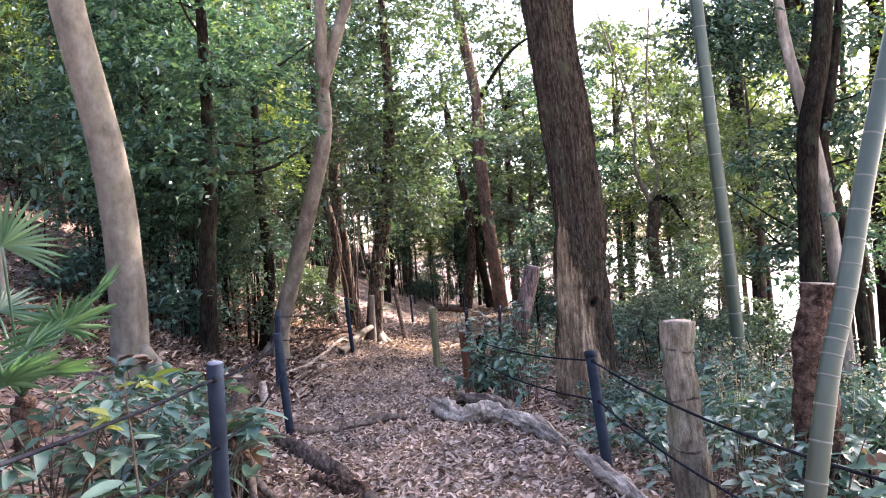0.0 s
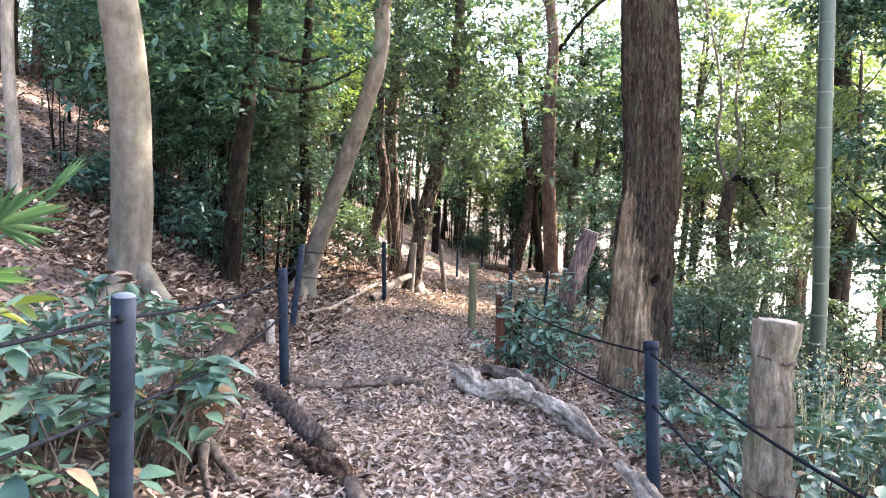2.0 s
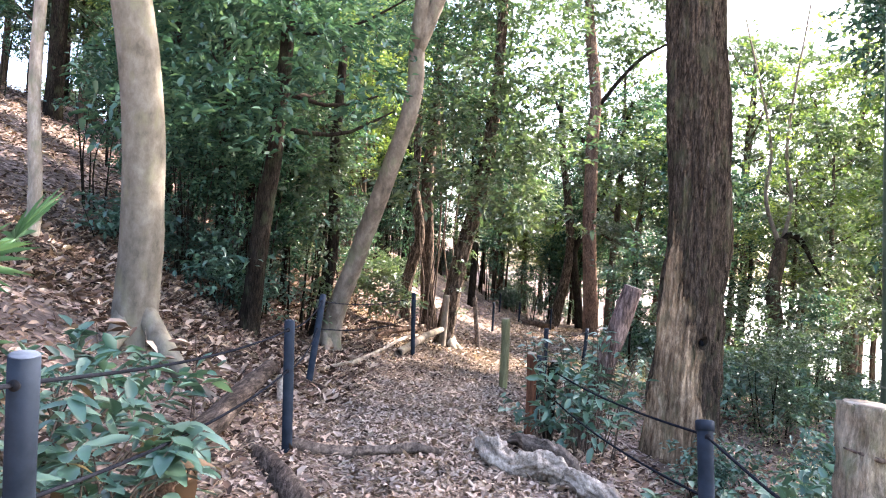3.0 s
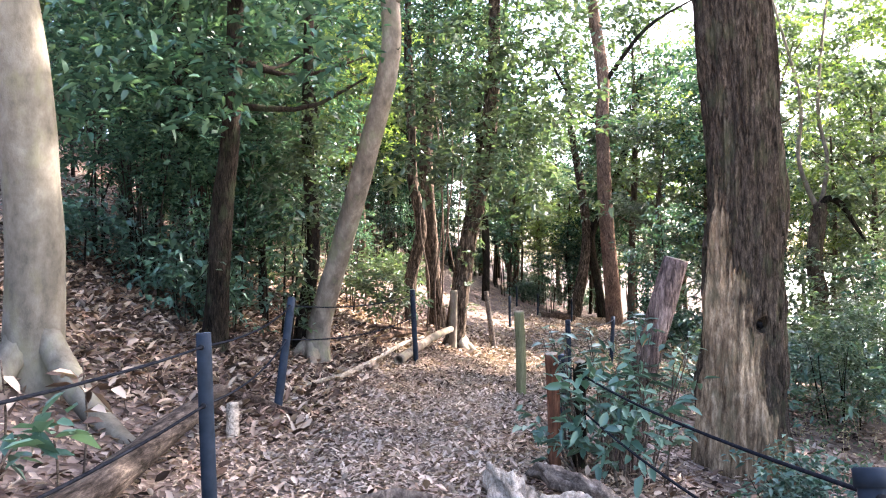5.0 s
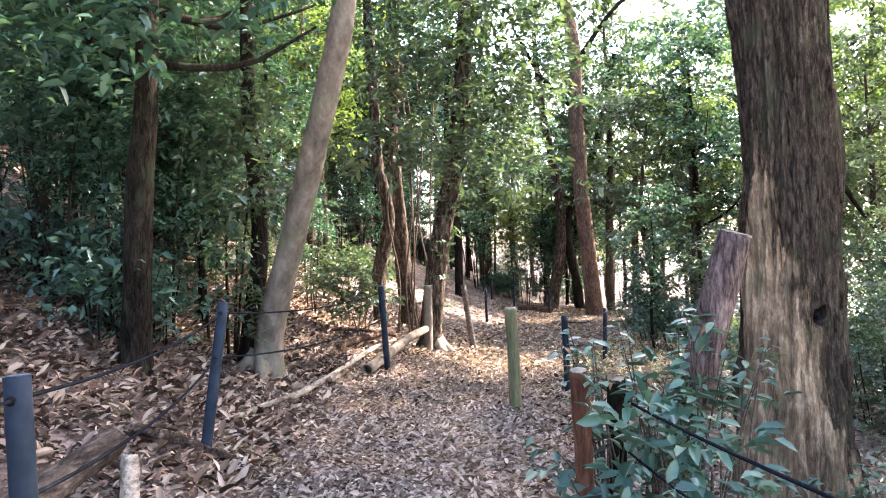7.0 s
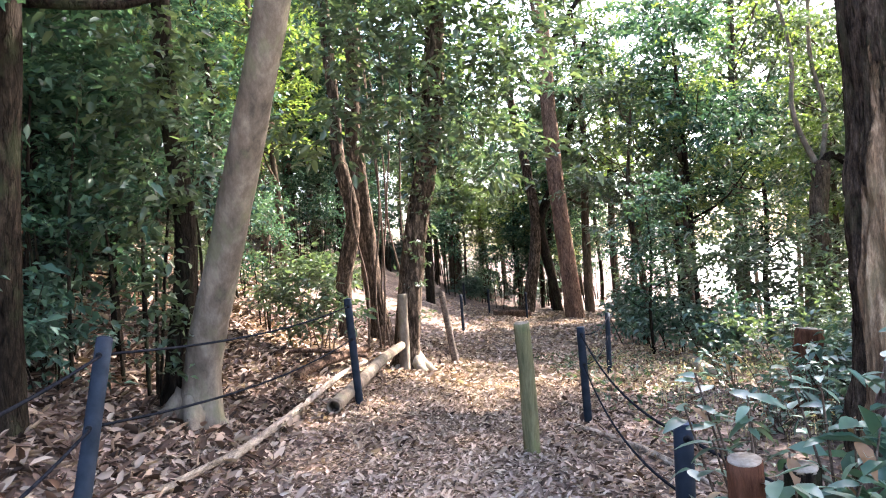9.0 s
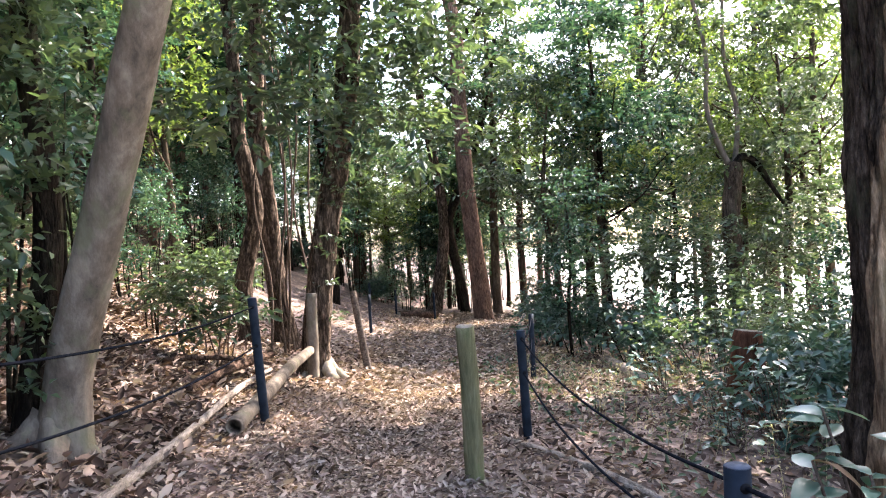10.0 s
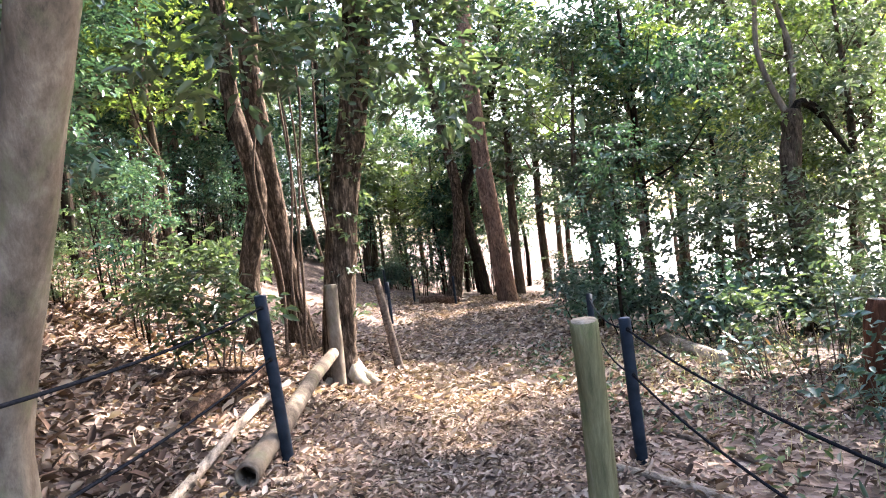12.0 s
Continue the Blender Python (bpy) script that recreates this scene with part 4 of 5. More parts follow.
for k_, x_, y_, s_ in ((6, -2.05, 12.7, 1.1), (6, -2.5, 12.25, 1.15), (1, -2.3, 13.1, 1.1), (6, -3.0, 12.6, 1.2), (0, -3.1, 13.2, .95), 
                       # kind 4 here: added sun blockers, crowns out of view, shading path and bank
                       (4, 13, 17, 1.3), (4, 12, 14.6, 1.3), (4, 13.5, 11.5, 1.25), (4, 10.8, 19.0, 1.3), (3, 9.4, 21.6, .8), (3, 7.6, 13.2, .75), (4, 10.6, 15.6, 1.15), (4, 11.6, 17.2, 1.25), (4, 13.2, 19.4, 1.3), (0, 7.0, 23.2, 1.25), (0, 8.0, 26.5, 1.5),
                       (7, -2.9, 11.6, .9), (7, -3.6, 12.2, 1.0), (7, -2.4, 12.0, .8), (7, -4.2, 11.8, 1.0), (6, -2.75, 11.75, .9), (6, -3.4, 11.9, 1.0), (7, -3.0, 13.0, 1.1), (6, -3.9, 12.9, 1.0),
                       (7, 4.7, 13.2, 1.0), (8, 5.1, 12.3, .95), (8, 6.1, 13.6, 1.1), (8, 6.6, 11.6, 1.0), (8, 7.4, 15.4, 1.1),
                       (8, 6.0, 19.6, .8), (7, 5.6, 18.3, 1.2), (7, 5.5, 20.6, 1.2), (8, 7.9, 18.0, .9),
                       (7, 5.6, 23.0, 1.2), (7, 6.2, 25.6, 1.3), (8, 7.2, 29.4, 1.0),
                       (2, 6.9, 33.5, 2.0), (2, 14.2, 31, 2.0), (3, 14.5, 25.5, 1.5)):
    plant_tree(k_, x_, y_, s_, x_ * 7.0)


# ---- shrubs ----
def single_leaf(curl, seed, mat=M_LEAFOBJ):
    rng = random.Random(seed)
    vs, fs = [], []
    for i in range(6):
        t = i / 5
        w = .23 * math.sin(math.pi * (.06 + .9 * t) ** .85)
        zc = -curl * t * t
        for k in (-1, 0, 1):
            vs.append((t, k * w, zc + (.22 * w + .012 * math.sin(t * 19 + k)) * abs(k)))
    for i in range(5):
        for k in range(2):
            a = i * 3 + k
            fs.append((a, a + 1, a + 4, a + 3))
    return mesh_of("leaf", vs, fs, mat)


LEAVES = [single_leaf(c, n) for n, c in enumerate((.12, .25, .4, .05))]
WITHERED = [single_leaf(c, n + 9, M_WITHERED) for n, c in enumerate((.5, .7))]


def leafy_shrub(x, y, blobs, count, size, seed, label, stems=9):
    """A shrub whose every leaf is a piece of its own, in rosettes at the tips of thin stems."""
    ob = thing("broadleaf_shrub", x, y, gz(x, y), label, "shrub", "broad-leaved shrubs by the fence")
    rng = random.Random(seed)
    left = count
    while left > 0:
        b = rng.choice(blobs)
        a, r = rng.random() * 6.28, rng.random() ** .5
        e = Vector((b[0] + math.cos(a) * r * b[3], b[1] + math.sin(a) * r * b[4], b[2] + rng.uniform(-.7, .9) * b[5]))
        f = Vector((b[0] * .8 + rng.uniform(-.12, .12), b[1] * .8 + rng.uniform(-.12, .12), 0))
        f.z = gz(x + f.x, y + f.y) - gz(x, y) - .04
        part("stem", tube("stem", [f, f.lerp(e, .55) + Vector((0, 0, .06)), e], [.007, .005, .003], M_TWIG, steps=5, segs=5, seed=seed), ob)
        n = rng.randint(5, 8)
        turn = rng.random() * 6.28
        for k in range(n):
            lf = part("leaf", rng.choice(WITHERED if rng.random() < .06 else LEAVES), ob)
            az = turn + k * 2.4
            sc = size * rng.uniform(.6, 1.15)
            lf.matrix_basis = Matrix.Translation(e - Vector((0, 0, .05 * k * rng.random()))) @ Euler((rng.uniform(-.4, .4), rng.uniform(-.35, .45), az)).to_matrix().to_4x4() @ Matrix.Scale(sc, 4)
        left -= n


def shrub(x, y, blobs, count, size, mat, seed, label, stems=7, tuft=9, name="shrub", spread=.13, zoff=0, group="", aspect=.42, flat=.4):
    ob = thing(name, x, y, gz(x, y), label, "shrub", group)
    rng = random.Random(seed)
    for i in range(stems):
        b = rng.choice(blobs)
        e = (b[0] + rng.uniform(-.5, .5) * b[3], b[1] + rng.uniform(-.5, .5) * b[4], b[2] + rng.uniform(-.2, .5) * b[5])
        s = (b[0] * .5 + rng.uniform(-.1, .1), b[1] * .5 + rng.uniform(-.1, .1), gz(x + b[0] * .5, y + b[1] * .5) - gz(x, y) - .05)
        part("stem", tube("stem", [s, ((s[0] + e[0]) / 2 + rng.uniform(-.06, .06), (s[1] + e[1]) / 2, (s[2] + e[2]) * .55), e], [.012, .009, .005], M_TWIG, steps=6, segs=5, rough=.2, seed=seed + i), ob)
    part("foliage", crown("foliage", blobs, count, size, mat, seed, simple=False, tuft=tuft, spread=spread, aspect=aspect, flat=flat, lift=.25), ob)
    return ob


leafy_shrub(-1.05, 3.65, [(0, 0, .3, .35, .4, .26), (-.35, .5, .42, .45, .45, .28), (.25, .75, .32, .3, .35, .2), (-.8, .1, .28, .4, .5, .24)], 230, .185, 201, "low shrub of broad bluish-green leaves under the rope fence")
leafy_shrub(-1.75, 2.95, [(0, 0, .2, .4, .4, .2), (-.4, .5, .32, .4, .4, .24)], 100, .17, 202, "broad-leaved shrub beside the fence rope")
shrub(-1.5, 5.2, [(0, 0, .35, .5, .5, .25), (.2, .7, .3, .4, .4, .2), (-.5, .6, .4, .4, .4, .25)], 380, .13, M_LEAFBLUE, 203, "straggling shrub of bluish leaves on the bank")
shrub(1.45, 7.6, [(-.15, .3, .4, .3, .28, .26), (.25, .3, .45, .3, .3, .3), (.05, .75, .55, .3, .25, .28), (.32, .9, .6, .25, .22, .26), (-.3, .9, .3, .2, .2, .2)], 560, .115, M_LEAFBLUE, 204, "bushy evergreen shrub around old posts by the path")
shrub(2.35, 5.6, [(0, 0, .3, .4, .4, .25), (.5, .5, .35, .5, .5, .3), (-.2, .6, .25, .3, .4, .2), (.9, -.2, .4, .4, .4, .3)], 900, .12, M_LEAFBLUE, 205, "dense low evergreen shrub behind the rope")
leafy_shrub(2.5, 3.6, [(0, .1, .4, .4, .4, .35), (.5, .4, .55, .5, .5, .35), (-.1, -.5, .3, .35, .35, .3)], 290, .13, 206, "leafy shrub in front of a cut stump")
shrub(3.6, 7.0, [(0, 0, .4, .6, .6, .3), (.8, .5, .5, .7, .6, .35), (.3, 1.2, .4, .6, .6, .3)], 1000, .1, M_LEAF, 207, "low evergreen thicket under the old tree")
shrub(4.2, 12.3, [(0, 0, .4, .6, .7, .4), (.9, .6, .5, .8, .8, .5), (-.1, 1.2, .35, .5, .6, .3), (1.2, -.6, .4, .7, .6, .3)], 1200, .11, M_LEAFBLUE, 208, "spreading evergreen shrubs below the path")
leafy_shrub(4.5, 15.1, [(0, 0, .5, .4, .4, .3), (.6, .2, .7, .45, .4, .35), (-.3, .5, .35, .3, .3, .22)], 170, .12, 242, "broad-leaved shrub in the undergrowth below the path")
leafy_shrub(3.5, 12.7, [(0, 0, .25, .35, .35, .18), (.6, .2, .4, .45, .4, .25), (.4, 1.0, .25, .4, .35, .18)], 170, .115, 243, "broad-leaved shrub beside a reddish stump")
shrub(5.6, 15.5, [(0, 0, .5, .8, .8, .5), (1, 1, .7, .9, .9, .6), (-.3, 1.6, .5, .7, .7, .4)], 2000, .11, M_LEAFMID, 209, "undergrowth of mixed green leaves")
shrub(7.5, 19.5, [(0, 0, 1.3, 1.3, 1.2, .9), (1.6, .6, 2.2, 1.2, 1.2, .8), (-1.2, .4, 2.0, 1.2, 1, .8)], 5000, .14, M_LEAFMID, 210, "tall pale-leaved bush catching the light", spread=.22, tuft=12)
shrub(-1.0, 16.1, [(0, 0, .82, .5, .4, .28), (-.42, .1, .95, .4, .35, .24), (.35, 0, .68, .35, .3, .24), (-.1, -.1, .5, .4, .3, .2)], 1000, .115, M_LEAFMID, 212, "rounded evergreen bush on the bank before peeling trunks")
shrub(-1.9, 20.5, [(0, 0, .6, .9, .6, .45), (.7, 0, .4, .5, .5, .35)], 1500, .13, M_LEAFMID, 211, "rounded evergreen bush on the leafy slope")


leafy_shrub(1.5, 8.42, [(0, 0, .95, .22, .18, .16), (.3, .12, 1.0, .24, .2, .16), (-.22, -.15, .75, .18, .18, .2), (.15, -.2, .6, .3, .2, .22), (.5, 0, .85, .2, .2, .2), (-.3, .05, .95, .14, .14, .12)], 210, .092, 225, "evergreen shrub with rounded leaves growing round old posts")
leafy_shrub(-1.05, 4.5, [(0, 0, .35, .35, .35, .22), (-.5, .3, .4, .4, .4, .25), (.2, .5, .25, .25, .3, .18)], 230, .15, 221, "sprawling shrub of broad leaves beside the log edging")
leafy_shrub(-1.55, 3.85, [(0, 0, .5, .4, .3, .3), (-.5, -.2, .45, .4, .4, .3)], 200, .16, 222, "broad-leaved shrub below a fan palm")
leafy_shrub(2.25, 2.95, [(0, .1, .3, .3, .3, .22), (.4, .1, .45, .35, .3, .3), (.1, .6, .4, .35, .3, .25)], 240, .12, 223, "leafy shrub at the foot of a bamboo stem")
leafy_shrub(2.2, 3.75, [(0, 0, .3, .25, .2, .25), (.25, -.1, .5, .25, .25, .25), (.05, -.3, .25, .25, .2, .2)], 200, .12, 226, "leafy shrub against a thick cut post")
leafy_shrub(2.05, 4.7, [(.1, 0, .25, .3, .3, .18), (.5, -.1, .35, .35, .35, .22), (.4, .5, .3, .35, .35, .2)], 230, .11, 224, "low shrub of dark leaves under the rope")


def sprig(x, y, z, count, size, mat, seed, label, name="sapling"):
    """A thin upright stem with a whorl of leaves at its tip."""
    ob = thing(name, x, y, gz(x, y), label, "sapling")
    t = z - gz(x, y)
    part("stem", tube("stem", [(0, 0, -.05), (.02, .01, t * .5), (0, 0, t)], [.007, .006, .004], M_TWIG, steps=6, segs=6), ob)
    part("foliage", crown("foliage", [(0, 0, t, .14, .14, .05), (.02, 0, t * .8, .12, .12, .05)], count, size, mat, seed, simple=False, tuft=7, spread=.06, aspect=.4, flat=.25), ob)


sprig(-.9, 2.9, 1.12, 16, .1, M_YELLOWLEAF, 231, "young sapling with bright yellow-green leaves")
for wx, wy, wz in ((-1.75, 6.6, .8), (-1.5, 6.9, .75), (-2.0, 6.4, .85), (-1.25, 6.2, .55)):
    sprig(wx, wy, wz, 14, .13, M_DRYDARK, 233 + int(wx * -10), "withered plant with drooping brown leaves", "withered_plant")


def dry_weeds(name, count, x0, x1, y0, y1, hmin, hmax, seed, label):
    rng = np.random.default_rng(seed)
    x, y = x0 + (x1 - x0) * rng.random(count), y0 + (y1 - y0) * rng.random(count)
    keep = np.abs(x - along(XC, y)) > 1.25
    x, y = x[keep], y[keep]
    hgt = hmin + (hmax - hmin) * rng.random(len(x))
    z = ground_z(x, y)
    root = np.stack([x, y, z], 1)
    al = np.stack([rng.normal(size=len(x)) * .16, rng.normal(size=len(x)) * .16, np.ones(len(x))], 1)
    stalks = leaves_mesh(name, root, al, rng.normal(size=(len(x), 3)), hgt, np.full(len(x), .006), M_DRYSTALK, droop=0)
    ob = tagged(new(name, stalks), label, "weeds", kind="stuff")
    n = 10
    tip = np.repeat(root + al * hgt[:, None], n, 0) + rng.normal(size=(len(x) * n, 3)) * np.array((.03, .03, .07))
    me = leaves_mesh("seed_head", tip, rng.normal(size=(len(tip), 3)), rng.normal(size=(len(tip), 3)), .012 + .02 * rng.random(len(tip)), .008 + .008 * rng.random(len(tip)), M_DRYSTALK)
    part("seed_head", me, ob, "pale dry seed heads")


dry_weeds("dry_weeds", 120, 2.8, 4.3, 5.0, 7.0, .7, 1.2, 5, "pale dry weed stalks with seed heads among shrubs")
dry_weeds("dry_grass", 420, 2.6, 6.5, 11, 19, .1, .35, 6, "thin dry grass stalks beside the path")


# ---- fan palms ----
def fan_palm(x, y, fronds, seed, label):
    ob = thing("fan_palm", x, y, gz(x, y), label, "palm", "young fan palms")
    rng = random.Random(seed)
    top = .35
    part("stem", tube("stem", [(0, 0, -.1), (0, 0, top * .6), (.02, 0, top)], [.07, .08, .06], M_DARKLOG, steps=8, segs=12, rough=.4, seed=seed), ob)
    for az, el, ln, R in fronds:
        d = Vector((math.cos(az) * math.cos(el), math.sin(az) * math.cos(el), math.sin(el)))
        hub = Vector((0, 0, top)) + d * ln
        stalk = tube("stalk", [(0, 0, top), Vector((0, 0, top + .06)) + d * ln * .5, hub], [.011, .009, .007], M_PALM, steps=6, segs=6)
        fr = part("frond", stalk, ob)
        side = d.cross(Vector((0, 0, 1))).normalized()
        nrm = side.cross(d).normalized()
        place, al, no = [], [], []
        nb = 30
        for i in range(nb):
            a = radians(-125 + 250 * i / (nb - 1))
            v = d * math.cos(a) + side * math.sin(a) + nrm * rng.uniform(.0, .18)
            place.append(hub)
            al.append(v)
            no.append(nrm + side * rng.uniform(-.2, .2))
        L = np.array([R * (.85 + .25 * rng.random()) for _ in range(nb)])
        me = leaves_mesh("leaf_fan", np.array([tuple(p) for p in place]), np.array([tuple(v) for v in al]), np.array([tuple(v) for v in no]), L, L * .075, M_PALM, fold=.35, droop=.12)
        part("leaf_fan", me, fr)


fan_palm(-2.15, 4.85, [(-1.3, 1.25, 1.0, .36), (-.6, .75, .62, .36), (-1.9, .7, .7, .36), (.4, .9, .7, .34), (2.2, .8, .75, .36), (-.9, .35, .5, .34)], 5, "young fan palm with spiky blue-green fronds")
fan_palm(-2.1, 3.9, [(-.4, .5, .45, .34), (-1.5, .4, .45, .34), (.6, .7, .5, .34), (2.4, .6, .5, .34), (-2.4, .8, .45, .34)], 6, "low fan palm with drooping green fronds")


# ---- bamboo ----
def bamboo(pts, r, label, step=.32, seed=0):
    ob = thing("bamboo_stem", pts[0][0], pts[0][1], pts[0][2], label, "bamboo", "green bamboo stems")
    line = [Vector(p) for p in local(ob, pts)]
    part("culm", tube("culm", line, [r, r * .97, r * .9], M_BAMBOO, steps=24, segs=18), ob)
    total = sum((line[i + 1] - line[i]).length for i in range(len(line) - 1))
    n = int(total / step)
    for i, p in enumerate(spline(line, n)[1:-1]):
        q = spline(line, n)[i + 2]
        d = Vector(q) - Vector(p)
        d.normalize()
        p = Vector(p)
        rr = r * (1 - .1 * i / n)
        part("node", tube("node", [p - d * .16 * rr, p - d * .06 * rr, p + d * .06 * rr, p + d * .14 * rr], [rr * .98, rr * 1.06, rr * 1.045, rr * .98], M_NODE, steps=3, segs=18), ob, "pale ridged node")


bamboo([(4.85, 9.1, -.75), (4.8, 9, .6), (4.72, 9, 2.5), (4.65, 9, 4.5), (4.5, 9, 9)], .088, "thick green bamboo stem rising beside the wood", .52, 1)
bamboo([(1.33, 2.16, -.2), (1.42, 2.19, .3), (1.59, 2.24, .95), (1.71, 2.27, 1.26), (1.93, 2.34, 1.85), (2.5, 2.5, 3.2), (3.3, 2.7, 5)], .036, "leaning green bamboo stem with pale nodes", .175, 2)


# ---- stumps and old posts ----
def stump(name, pts, radii, mat, label, category="stump", seed=0, rough=.14, segs=22, steps=22, ridges=.008):
    ob = thing(name, pts[0][0], pts[0][1], gz(pts[0][0], pts[0][1]), label, category)
    line = local(ob, pts)
    part("stem", tube("stem", line, radii, mat, steps=steps, segs=segs, rough=rough, ridges=ridges, seed=seed), ob)
    a, b = Vector(line[-2]), Vector(line[-1])
    d = (b - a).normalized()
    part("cut_face", tube("cut_face", [b - d * .005, b + d * .006], [radii[-1] * .93, radii[-1] * .9], M_END, steps=1, segs=segs, rough=rough, seed=seed), ob, "weathered cut face")
    return ob


stump("leaning_stump", [(1.66, 8.75, -.5), (1.78, 8.74, .1), (1.93, 8.7, .65), (2.11, 8.66, 1.27)], [.13, .11, .1, .09], M_GREYWOOD, "leaning broken trunk stump with reddish-grey bark", seed=3)
cp = stump("cut_post", [(1.97, 4.24, -.3), (1.95, 4.24, .15), (1.94, 4.24, .35), (1.95, 4.24, .6), (1.94, 4.24, .78), (1.95, 4.24, .97)], [.11, .108, .098, .096, .087, .092], M_CUT, "thick pale weathered trunk post with ring scars and moss", "post", 5, .22, 44, 60, .012)
for rz_, rr_ in ((.2, .107), (.5, .099), (.8, .09)):
    ring = tube_data([(math.cos(a) * rr_ - .025, math.sin(a) * rr_, rz_ - cp.location.z + .012 * math.sin(a * 2 + rz_ * 9)) for a in [k * .45 for k in range(14)]], [.004, .007, .008, .005, .008, .004], steps=40, segs=6, rough=.6, seed=int(rz_ * 10))
    part("ring_scar", mesh_of("ring_scar", *ring, M_LOG), cp)
rs = stump("rotten_stump", [(-.76, 4.62, -.06), (-.78, 4.64, .22), (-.84, 4.68, .4), (-.88, 4.7, .52)], [.1, .062, .055, .035], M_DARKLOG, "rotten dark stump with splayed roots beside shrubs", seed=21, rough=.7, ridges=.02, segs=28, steps=30)
for a0, ln in ((-.5, .34), (-1.2, .42), (-1.9, .3)):
    pts = [(math.cos(a0) * q * ln, math.sin(a0) * q * ln, gz(-.76 + math.cos(a0) * q * ln, 4.62 + math.sin(a0) * q * ln) - gz(-.76, 4.62) + .2 * (1 - q) ** 2) for q in (.1, .4, .7, 1)]
    part("root", tube("root", pts, [.03, .022, .016, .008], M_LOG, steps=12, segs=8, rough=.5, seed=int(a0 * -10)), rs, "pale splayed root")
stump("cut_stump", [(2.55, 3.86, -.3), (2.58, 3.86, .5), (2.65, 3.86, 1.15)], [.13, .12, .1], M_DARKLOG, "tall dark reddish tree stump among shrubs", seed=6, rough=.4, ridges=.016, segs=40, steps=50)
stump("red_post", [(1.14, 8.25, -.35), (1.14, 8.25, .2), (1.12, 8.2, .62)], [.046, .045, .045], M_RED, "rust-brown wooden post wrapped in shrub leaves", "post", 7, .05, ridges=.002)
stump("dark_post", [(1.33, 8.35, -.35), (1.33, 8.35, .2), (1.33, 8.32, .55)], [.05, .045, .045], M_DARKBARK, "dark old wooden post in the shrub", "post", 8, .1)
stump("mossy_post", [(1.12, 11.85, -.5), (1.12, 11.8, .2), (1.1, 11.75, .67)], [.062, .06, .058], M_GREENPOST, "greenish mossy round wooden post by the path", "post", 9, .05, ridges=.003)
stump("tree_stump", [(4.55, 14.2, -.9), (4.57, 14.2, -.3), (4.62, 14.2, .12)], [.24, .17, .14], M_RED, "reddish broken tree stump in the undergrowth", seed=10, rough=.2)
stump("stub_post", [(.15, 16.75, -.4), (.16, 16.78, .12), (.18, 16.8, .72)], [.075, .075, .07], M_LEAN, "short tan wooden post at the tree foot", "post", 11, .1)
ob = thing("leaning_pole", .95, 18.25, gz(.95, 18.25), "slim weathered pole leaning over the path bank", "pole")
part("pole", tube("pole", local(ob, [(.97, 18.25, -.7), (.88, 18.3, 0), (.8, 18.4, .64)]), [.06, .055, .05], M_LOG, steps=10, segs=10, rough=.12, seed=3), ob)


# ---- logs, roots and fallen wood ----
def log(name, pts, radii, mat, label, seed=0, rough=.15, ends=True, **kw):
    ob = thing(name, pts[0][0], pts[0][1], pts[0][2], label, "log")
    line = local(ob, pts)
    part("wood", tube("wood", line, radii, mat, steps=kw.pop("steps", 24), segs=kw.pop("segs", 16), rough=rough, seed=seed, **kw), ob)
    if ends:
        a, b = Vector(line[1]), Vector(line[0])
        d = (b - a).normalized()
        part("sawn_end", tube("sawn_end", [b - d * .005, b + d * .006], [radii[0] * .92, radii[0] * .88], M_END, steps=1, segs=14, rough=rough, seed=seed), ob, "pale sawn end")
    return ob


log("fallen_log", [(-1.33, 8.5, .29), (-1.27, 7.5, .26), (-1.2, 6.6, .22), (-1.16, 5.5, .18)], [.075, .082, .088, .09], M_LOGDARK, "dark grey-brown fallen log lying along the bank", 3, .2)
log("log_prop", [(-1.17, 8.33, .25), (-1.15, 8.27, .08), (-1.12, 8.24, -.15)], [.045, .045, .055], M_DEADWOOD, "short pale stake propping the log", 4, .2)
log("edging_log", [(-.92, 6.5, .03), (-.7, 6.15, .03), (-.45, 5.7, .0), (-.22, 5.25, -.02)], [.055, .08, .085, .075], M_LOGDARK, "half-buried grey log edging the path", 5, .2)
log("bark_lump", [(-.42, 5.12, -.01), (-.25, 5.0, -.01), (-.04, 4.88, -.04)], [.055, .07, .06], M_DARKLOG, "crumbling dark rotten bark log", 6, .6, steps=40, segs=28, ridges=.02)
log("edging_log", [(.17, 4.02, -.03), (.07, 4.4, -.04), (-.03, 4.8, -.05)], [.055, .06, .05], M_LOG, "grey log with a hollow dark end beside the path", 7, .15, False, hollow=.7)
log("driftwood_root", [(.68, 7.75, -.06), (.78, 7.3, -.05), (.92, 6.95, -.08), (1.12, 6.88, -.03), (1.3, 6.7, -.07), (1.45, 6.4, -.09), (1.6, 5.8, -.13)], [.04, .09, .07, .095, .055, .075, .035], M_DEADWOOD, "gnarled bleached root lying at the path edge", 8, .8, False, steps=90, segs=30, ridges=.026)
log("driftwood_root", [(.95, 7.9, -.1), (1.05, 7.4, .0), (1.25, 7.0, .02), (1.4, 6.75, -.1)], [.035, .065, .06, .03], M_LOG, "dark gnarled root under a shrub", 9, .7, False, steps=60, segs=24, ridges=.02)
log("dead_branch", [(1.5, 5.12, -.02), (1.55, 4.7, -.04), (1.62, 4.2, -.08)], [.03, .055, .03], M_DEADWOOD, "pale split wood at the post foot", 10, .7, False, steps=40, segs=24, ridges=.02)
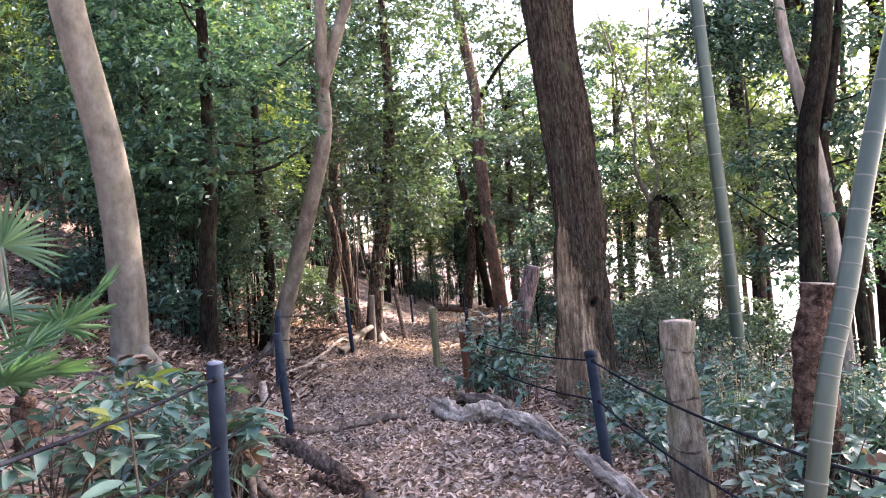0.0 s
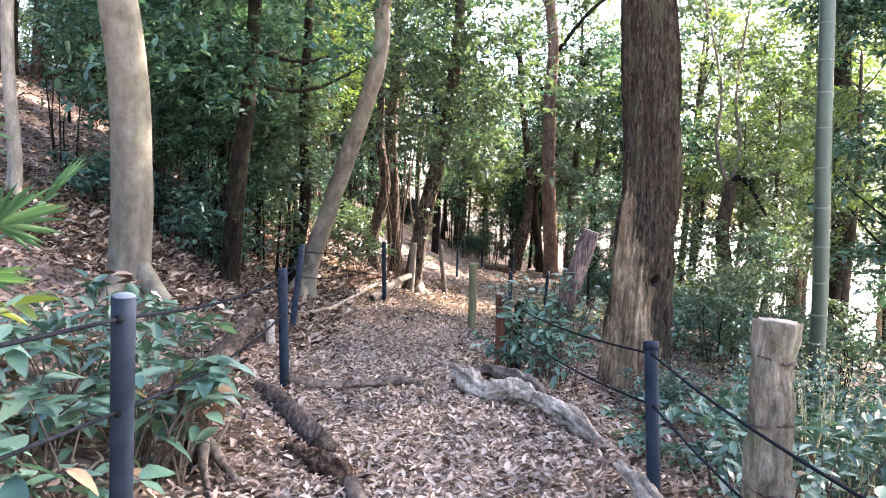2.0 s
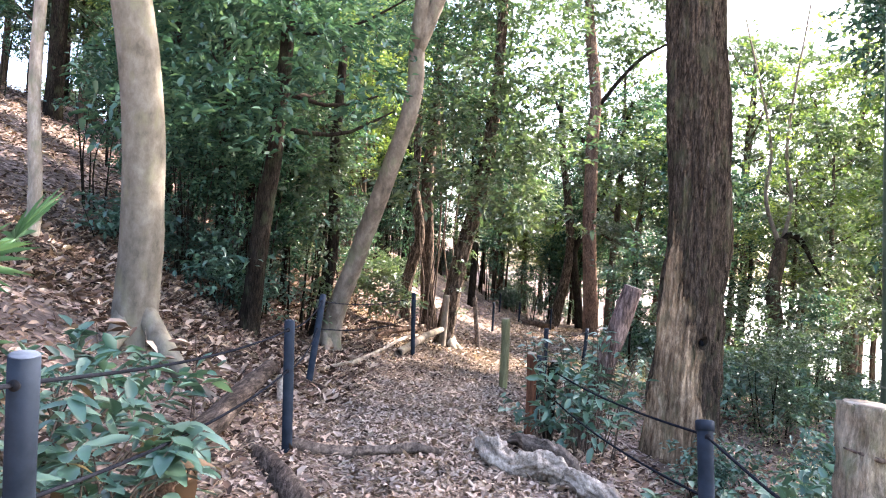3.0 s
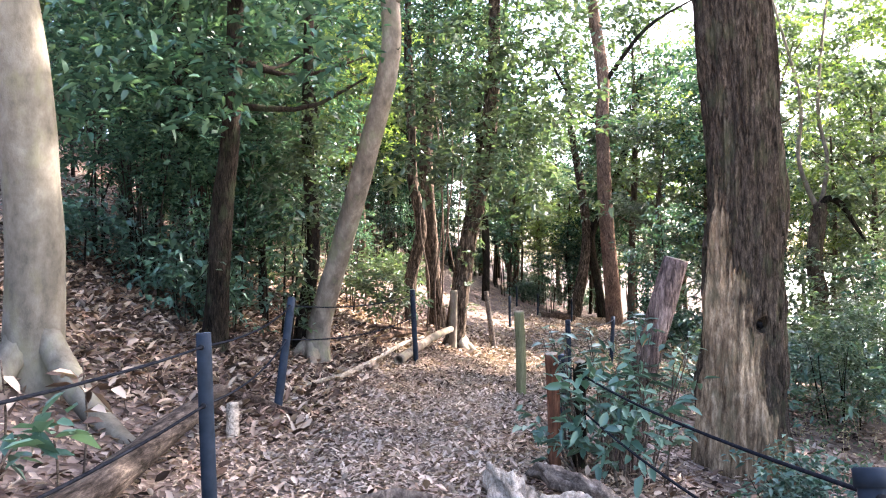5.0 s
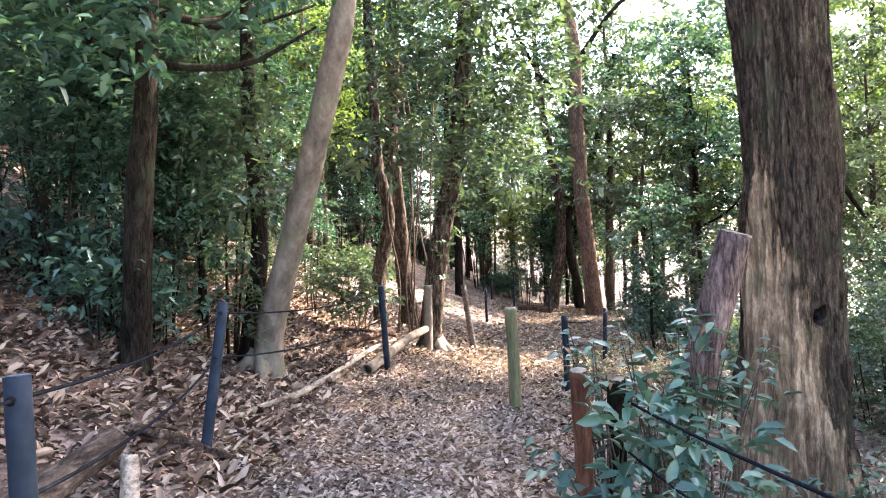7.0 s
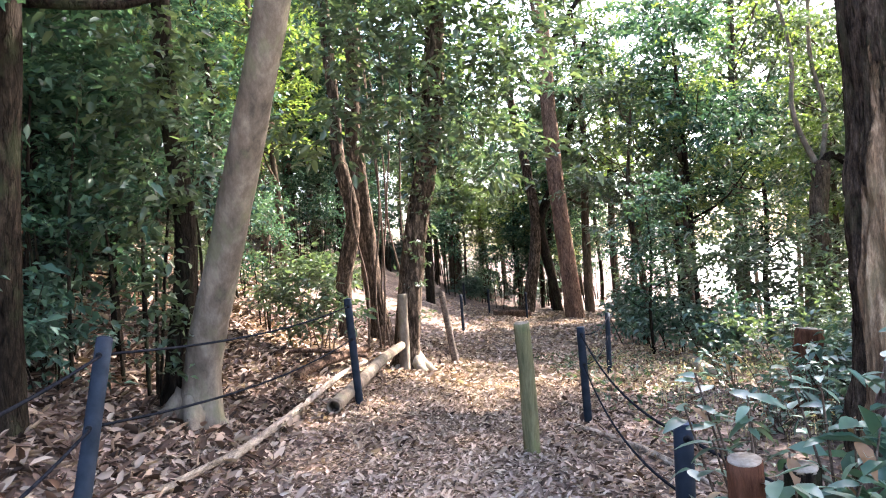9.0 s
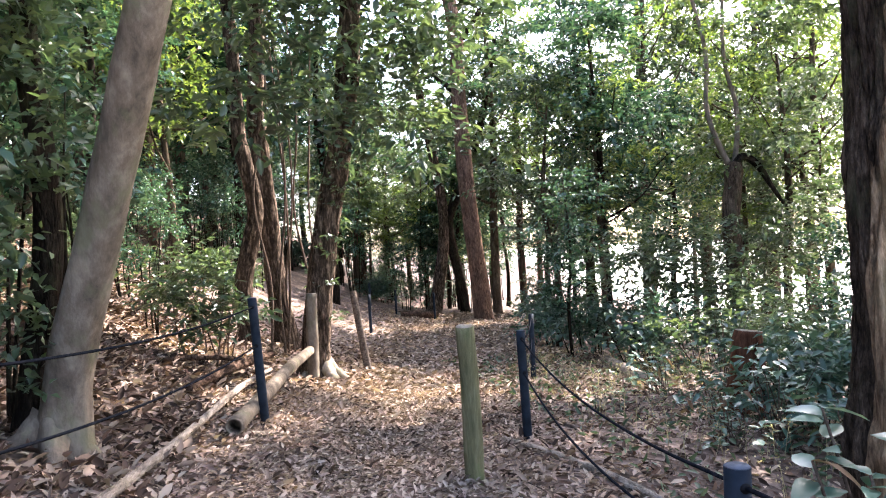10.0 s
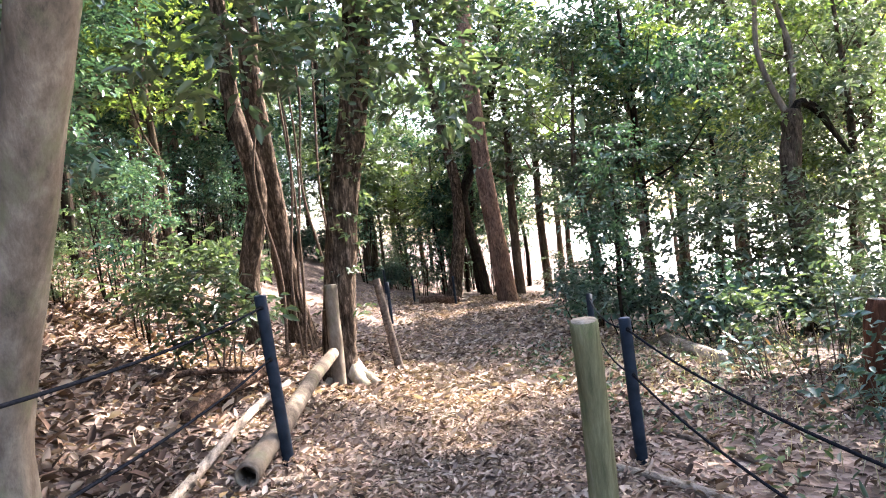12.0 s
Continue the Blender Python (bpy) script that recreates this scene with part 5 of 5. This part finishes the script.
log("path_root", [(-.72, 6.75, .02), (-.4, 6.92, -.045), (-.1, 7.08, -.055), (.15, 7.2, -.05), (.38, 7.3, -.1)], [.05, .045, .03, .045, .02], M_LOG, "pale tree root crossing the path", 11, .35, False, steps=30)
log("long_branch", [(-.98, 11.3, -.04), (-.86, 12.1, -.04), (-.72, 12.95, -.02), (-.5, 14.3, .03), (-.3, 15.4, .0)], [.032, .03, .03, .027, .02], M_DEADWOOD, "long peeled branch lying along the bank", 12, .2, False, steps=40)
log("long_branch", [(-1.3, 9.9, .02), (-1.15, 10.7, .0), (-.95, 11.5, -.03)], [.02, .022, .024], M_DEADWOOD, "pale fallen branch on the leaf litter", 13, .2, False)
log("hollow_pipe", [(-.45, 12.9, -.05), (-.28, 13.8, .0), (-.08, 15.1, .05), (.12, 16.6, .02)], [.066, .064, .062, .058], M_LEAN, "hollow tan log with a dark open end", 14, .06, False, steps=30, segs=20, hollow=.78)
log("dark_branch", [(-.95, 14.1, .08), (-.7, 15.0, .1), (-.35, 16.6, .02)], [.04, .055, .05], M_DARKLOG, "dark rotting branch on the slope", 15, .3, False)
log("dark_branch", [(-1.5, 15.4, .2), (-.9, 15.6, .16), (-.3, 15.7, .02)], [.025, .03, .02], M_DARKLOG, "thin dark branch lying on the slope", 16, .3, False)
log("stick", [(-.36, 13.0, -.13), (0, 13.4, -.27), (.3, 13.75, -.34)], [.02, .025, .018], M_DEADWOOD, "short stick across the path edge", 17, .3, False)
log("fallen_log", [(4.45, 16.5, -.72), (4.7, 17.6, -.78), (5.0, 19.0, -.84)], [.1, .1, .09], M_DEADWOOD, "pale fallen log below the path", 18, .15)
log("fallen_log", [(3.0, 31.4, -.85), (3.6, 31.7, -.9), (4.4, 32, -1.0)], [.14, .14, .12], M_DARKLOG, "dark log lying across the far bend", 19, .2)
log("dark_log", [(-1.65, 9.45, .14), (-1.3, 9.4, .05), (-.9, 9.22, -.02)], [.03, .05, .025], M_DARKLOG, "crumbling dark log at the leaning post", 20, .7, False, steps=40, ridges=.016)
log("bleached_log", [(-1.75, 2.55, .26), (-1.5, 2.95, .27), (-1.25, 3.3, .24)], [.07, .08, .06], M_DEADWOOD, "bleached split log under the rope", 22, .4, False, steps=40, segs=24, ridges=.015)
for pts_, r_, lab_ in (([(1.62, 13.0), (1.9, 12.3), (2.1, 11.7), (2.25, 11.3)], .03, "pale fallen branch lying under the rope"),
                      ([(1.75, 14.2), (2.3, 13.7), (2.45, 13.1), (2.5, 12.5)], .022, "crooked grey branch on the leaf litter"),
                      ([(1.9, 14.3), (2.4, 14.75), (3.0, 15.3)], .018, "thin grey branch across the path edge"),
                      ([(2.7, 13.2), (3.2, 14.0), (3.6, 14.6)], .02, "fallen grey branch among weeds")):
    log("fallen_branch", [(a, b, gz(a, b) + r_ * .8) for a, b in pts_], [r_, r_ * 1.1, r_ * .6], M_LOG if r_ < .03 else M_DEADWOOD, lab_, int(pts_[0][0] * 31), .4, False, steps=24)
log("bent_branch", [(-.8, 5.3, .1), (-.72, 4.7, .1), (-.5, 4.2, .03), (-.42, 3.8, .0)], [.012, .016, .014, .01], M_TWIG, "thin bent branch on the leaves", 21, .3, False)


def twigs(count, seed):
    rng = random.Random(seed)
    pcs = []
    for i in range(count):
        y = rng.uniform(3, 17)
        x = float(along(XC, y)) + rng.gauss(0, 1.4)
        a, ln = rng.random() * 6.28, rng.uniform(.08, .35)
        pts = [(x + math.cos(a) * ln * (s - .5) * 2 + rng.uniform(-.02, .02), y + math.sin(a) * ln * (s - .5) * 2, 0) for s in (0, .5, 1)]
        pts = [(p[0], p[1], gz(p[0], p[1]) + .03) for p in pts]
        pcs.append(tube_data(pts, [.004, .006, .003], steps=4, segs=4, seed=i))
    tagged(new("fallen_twigs", joined("fallen_twigs", pcs, [M_TWIG])), "thin brown fallen twigs among the leaves", "twigs", kind="stuff")


twigs(260, 5)
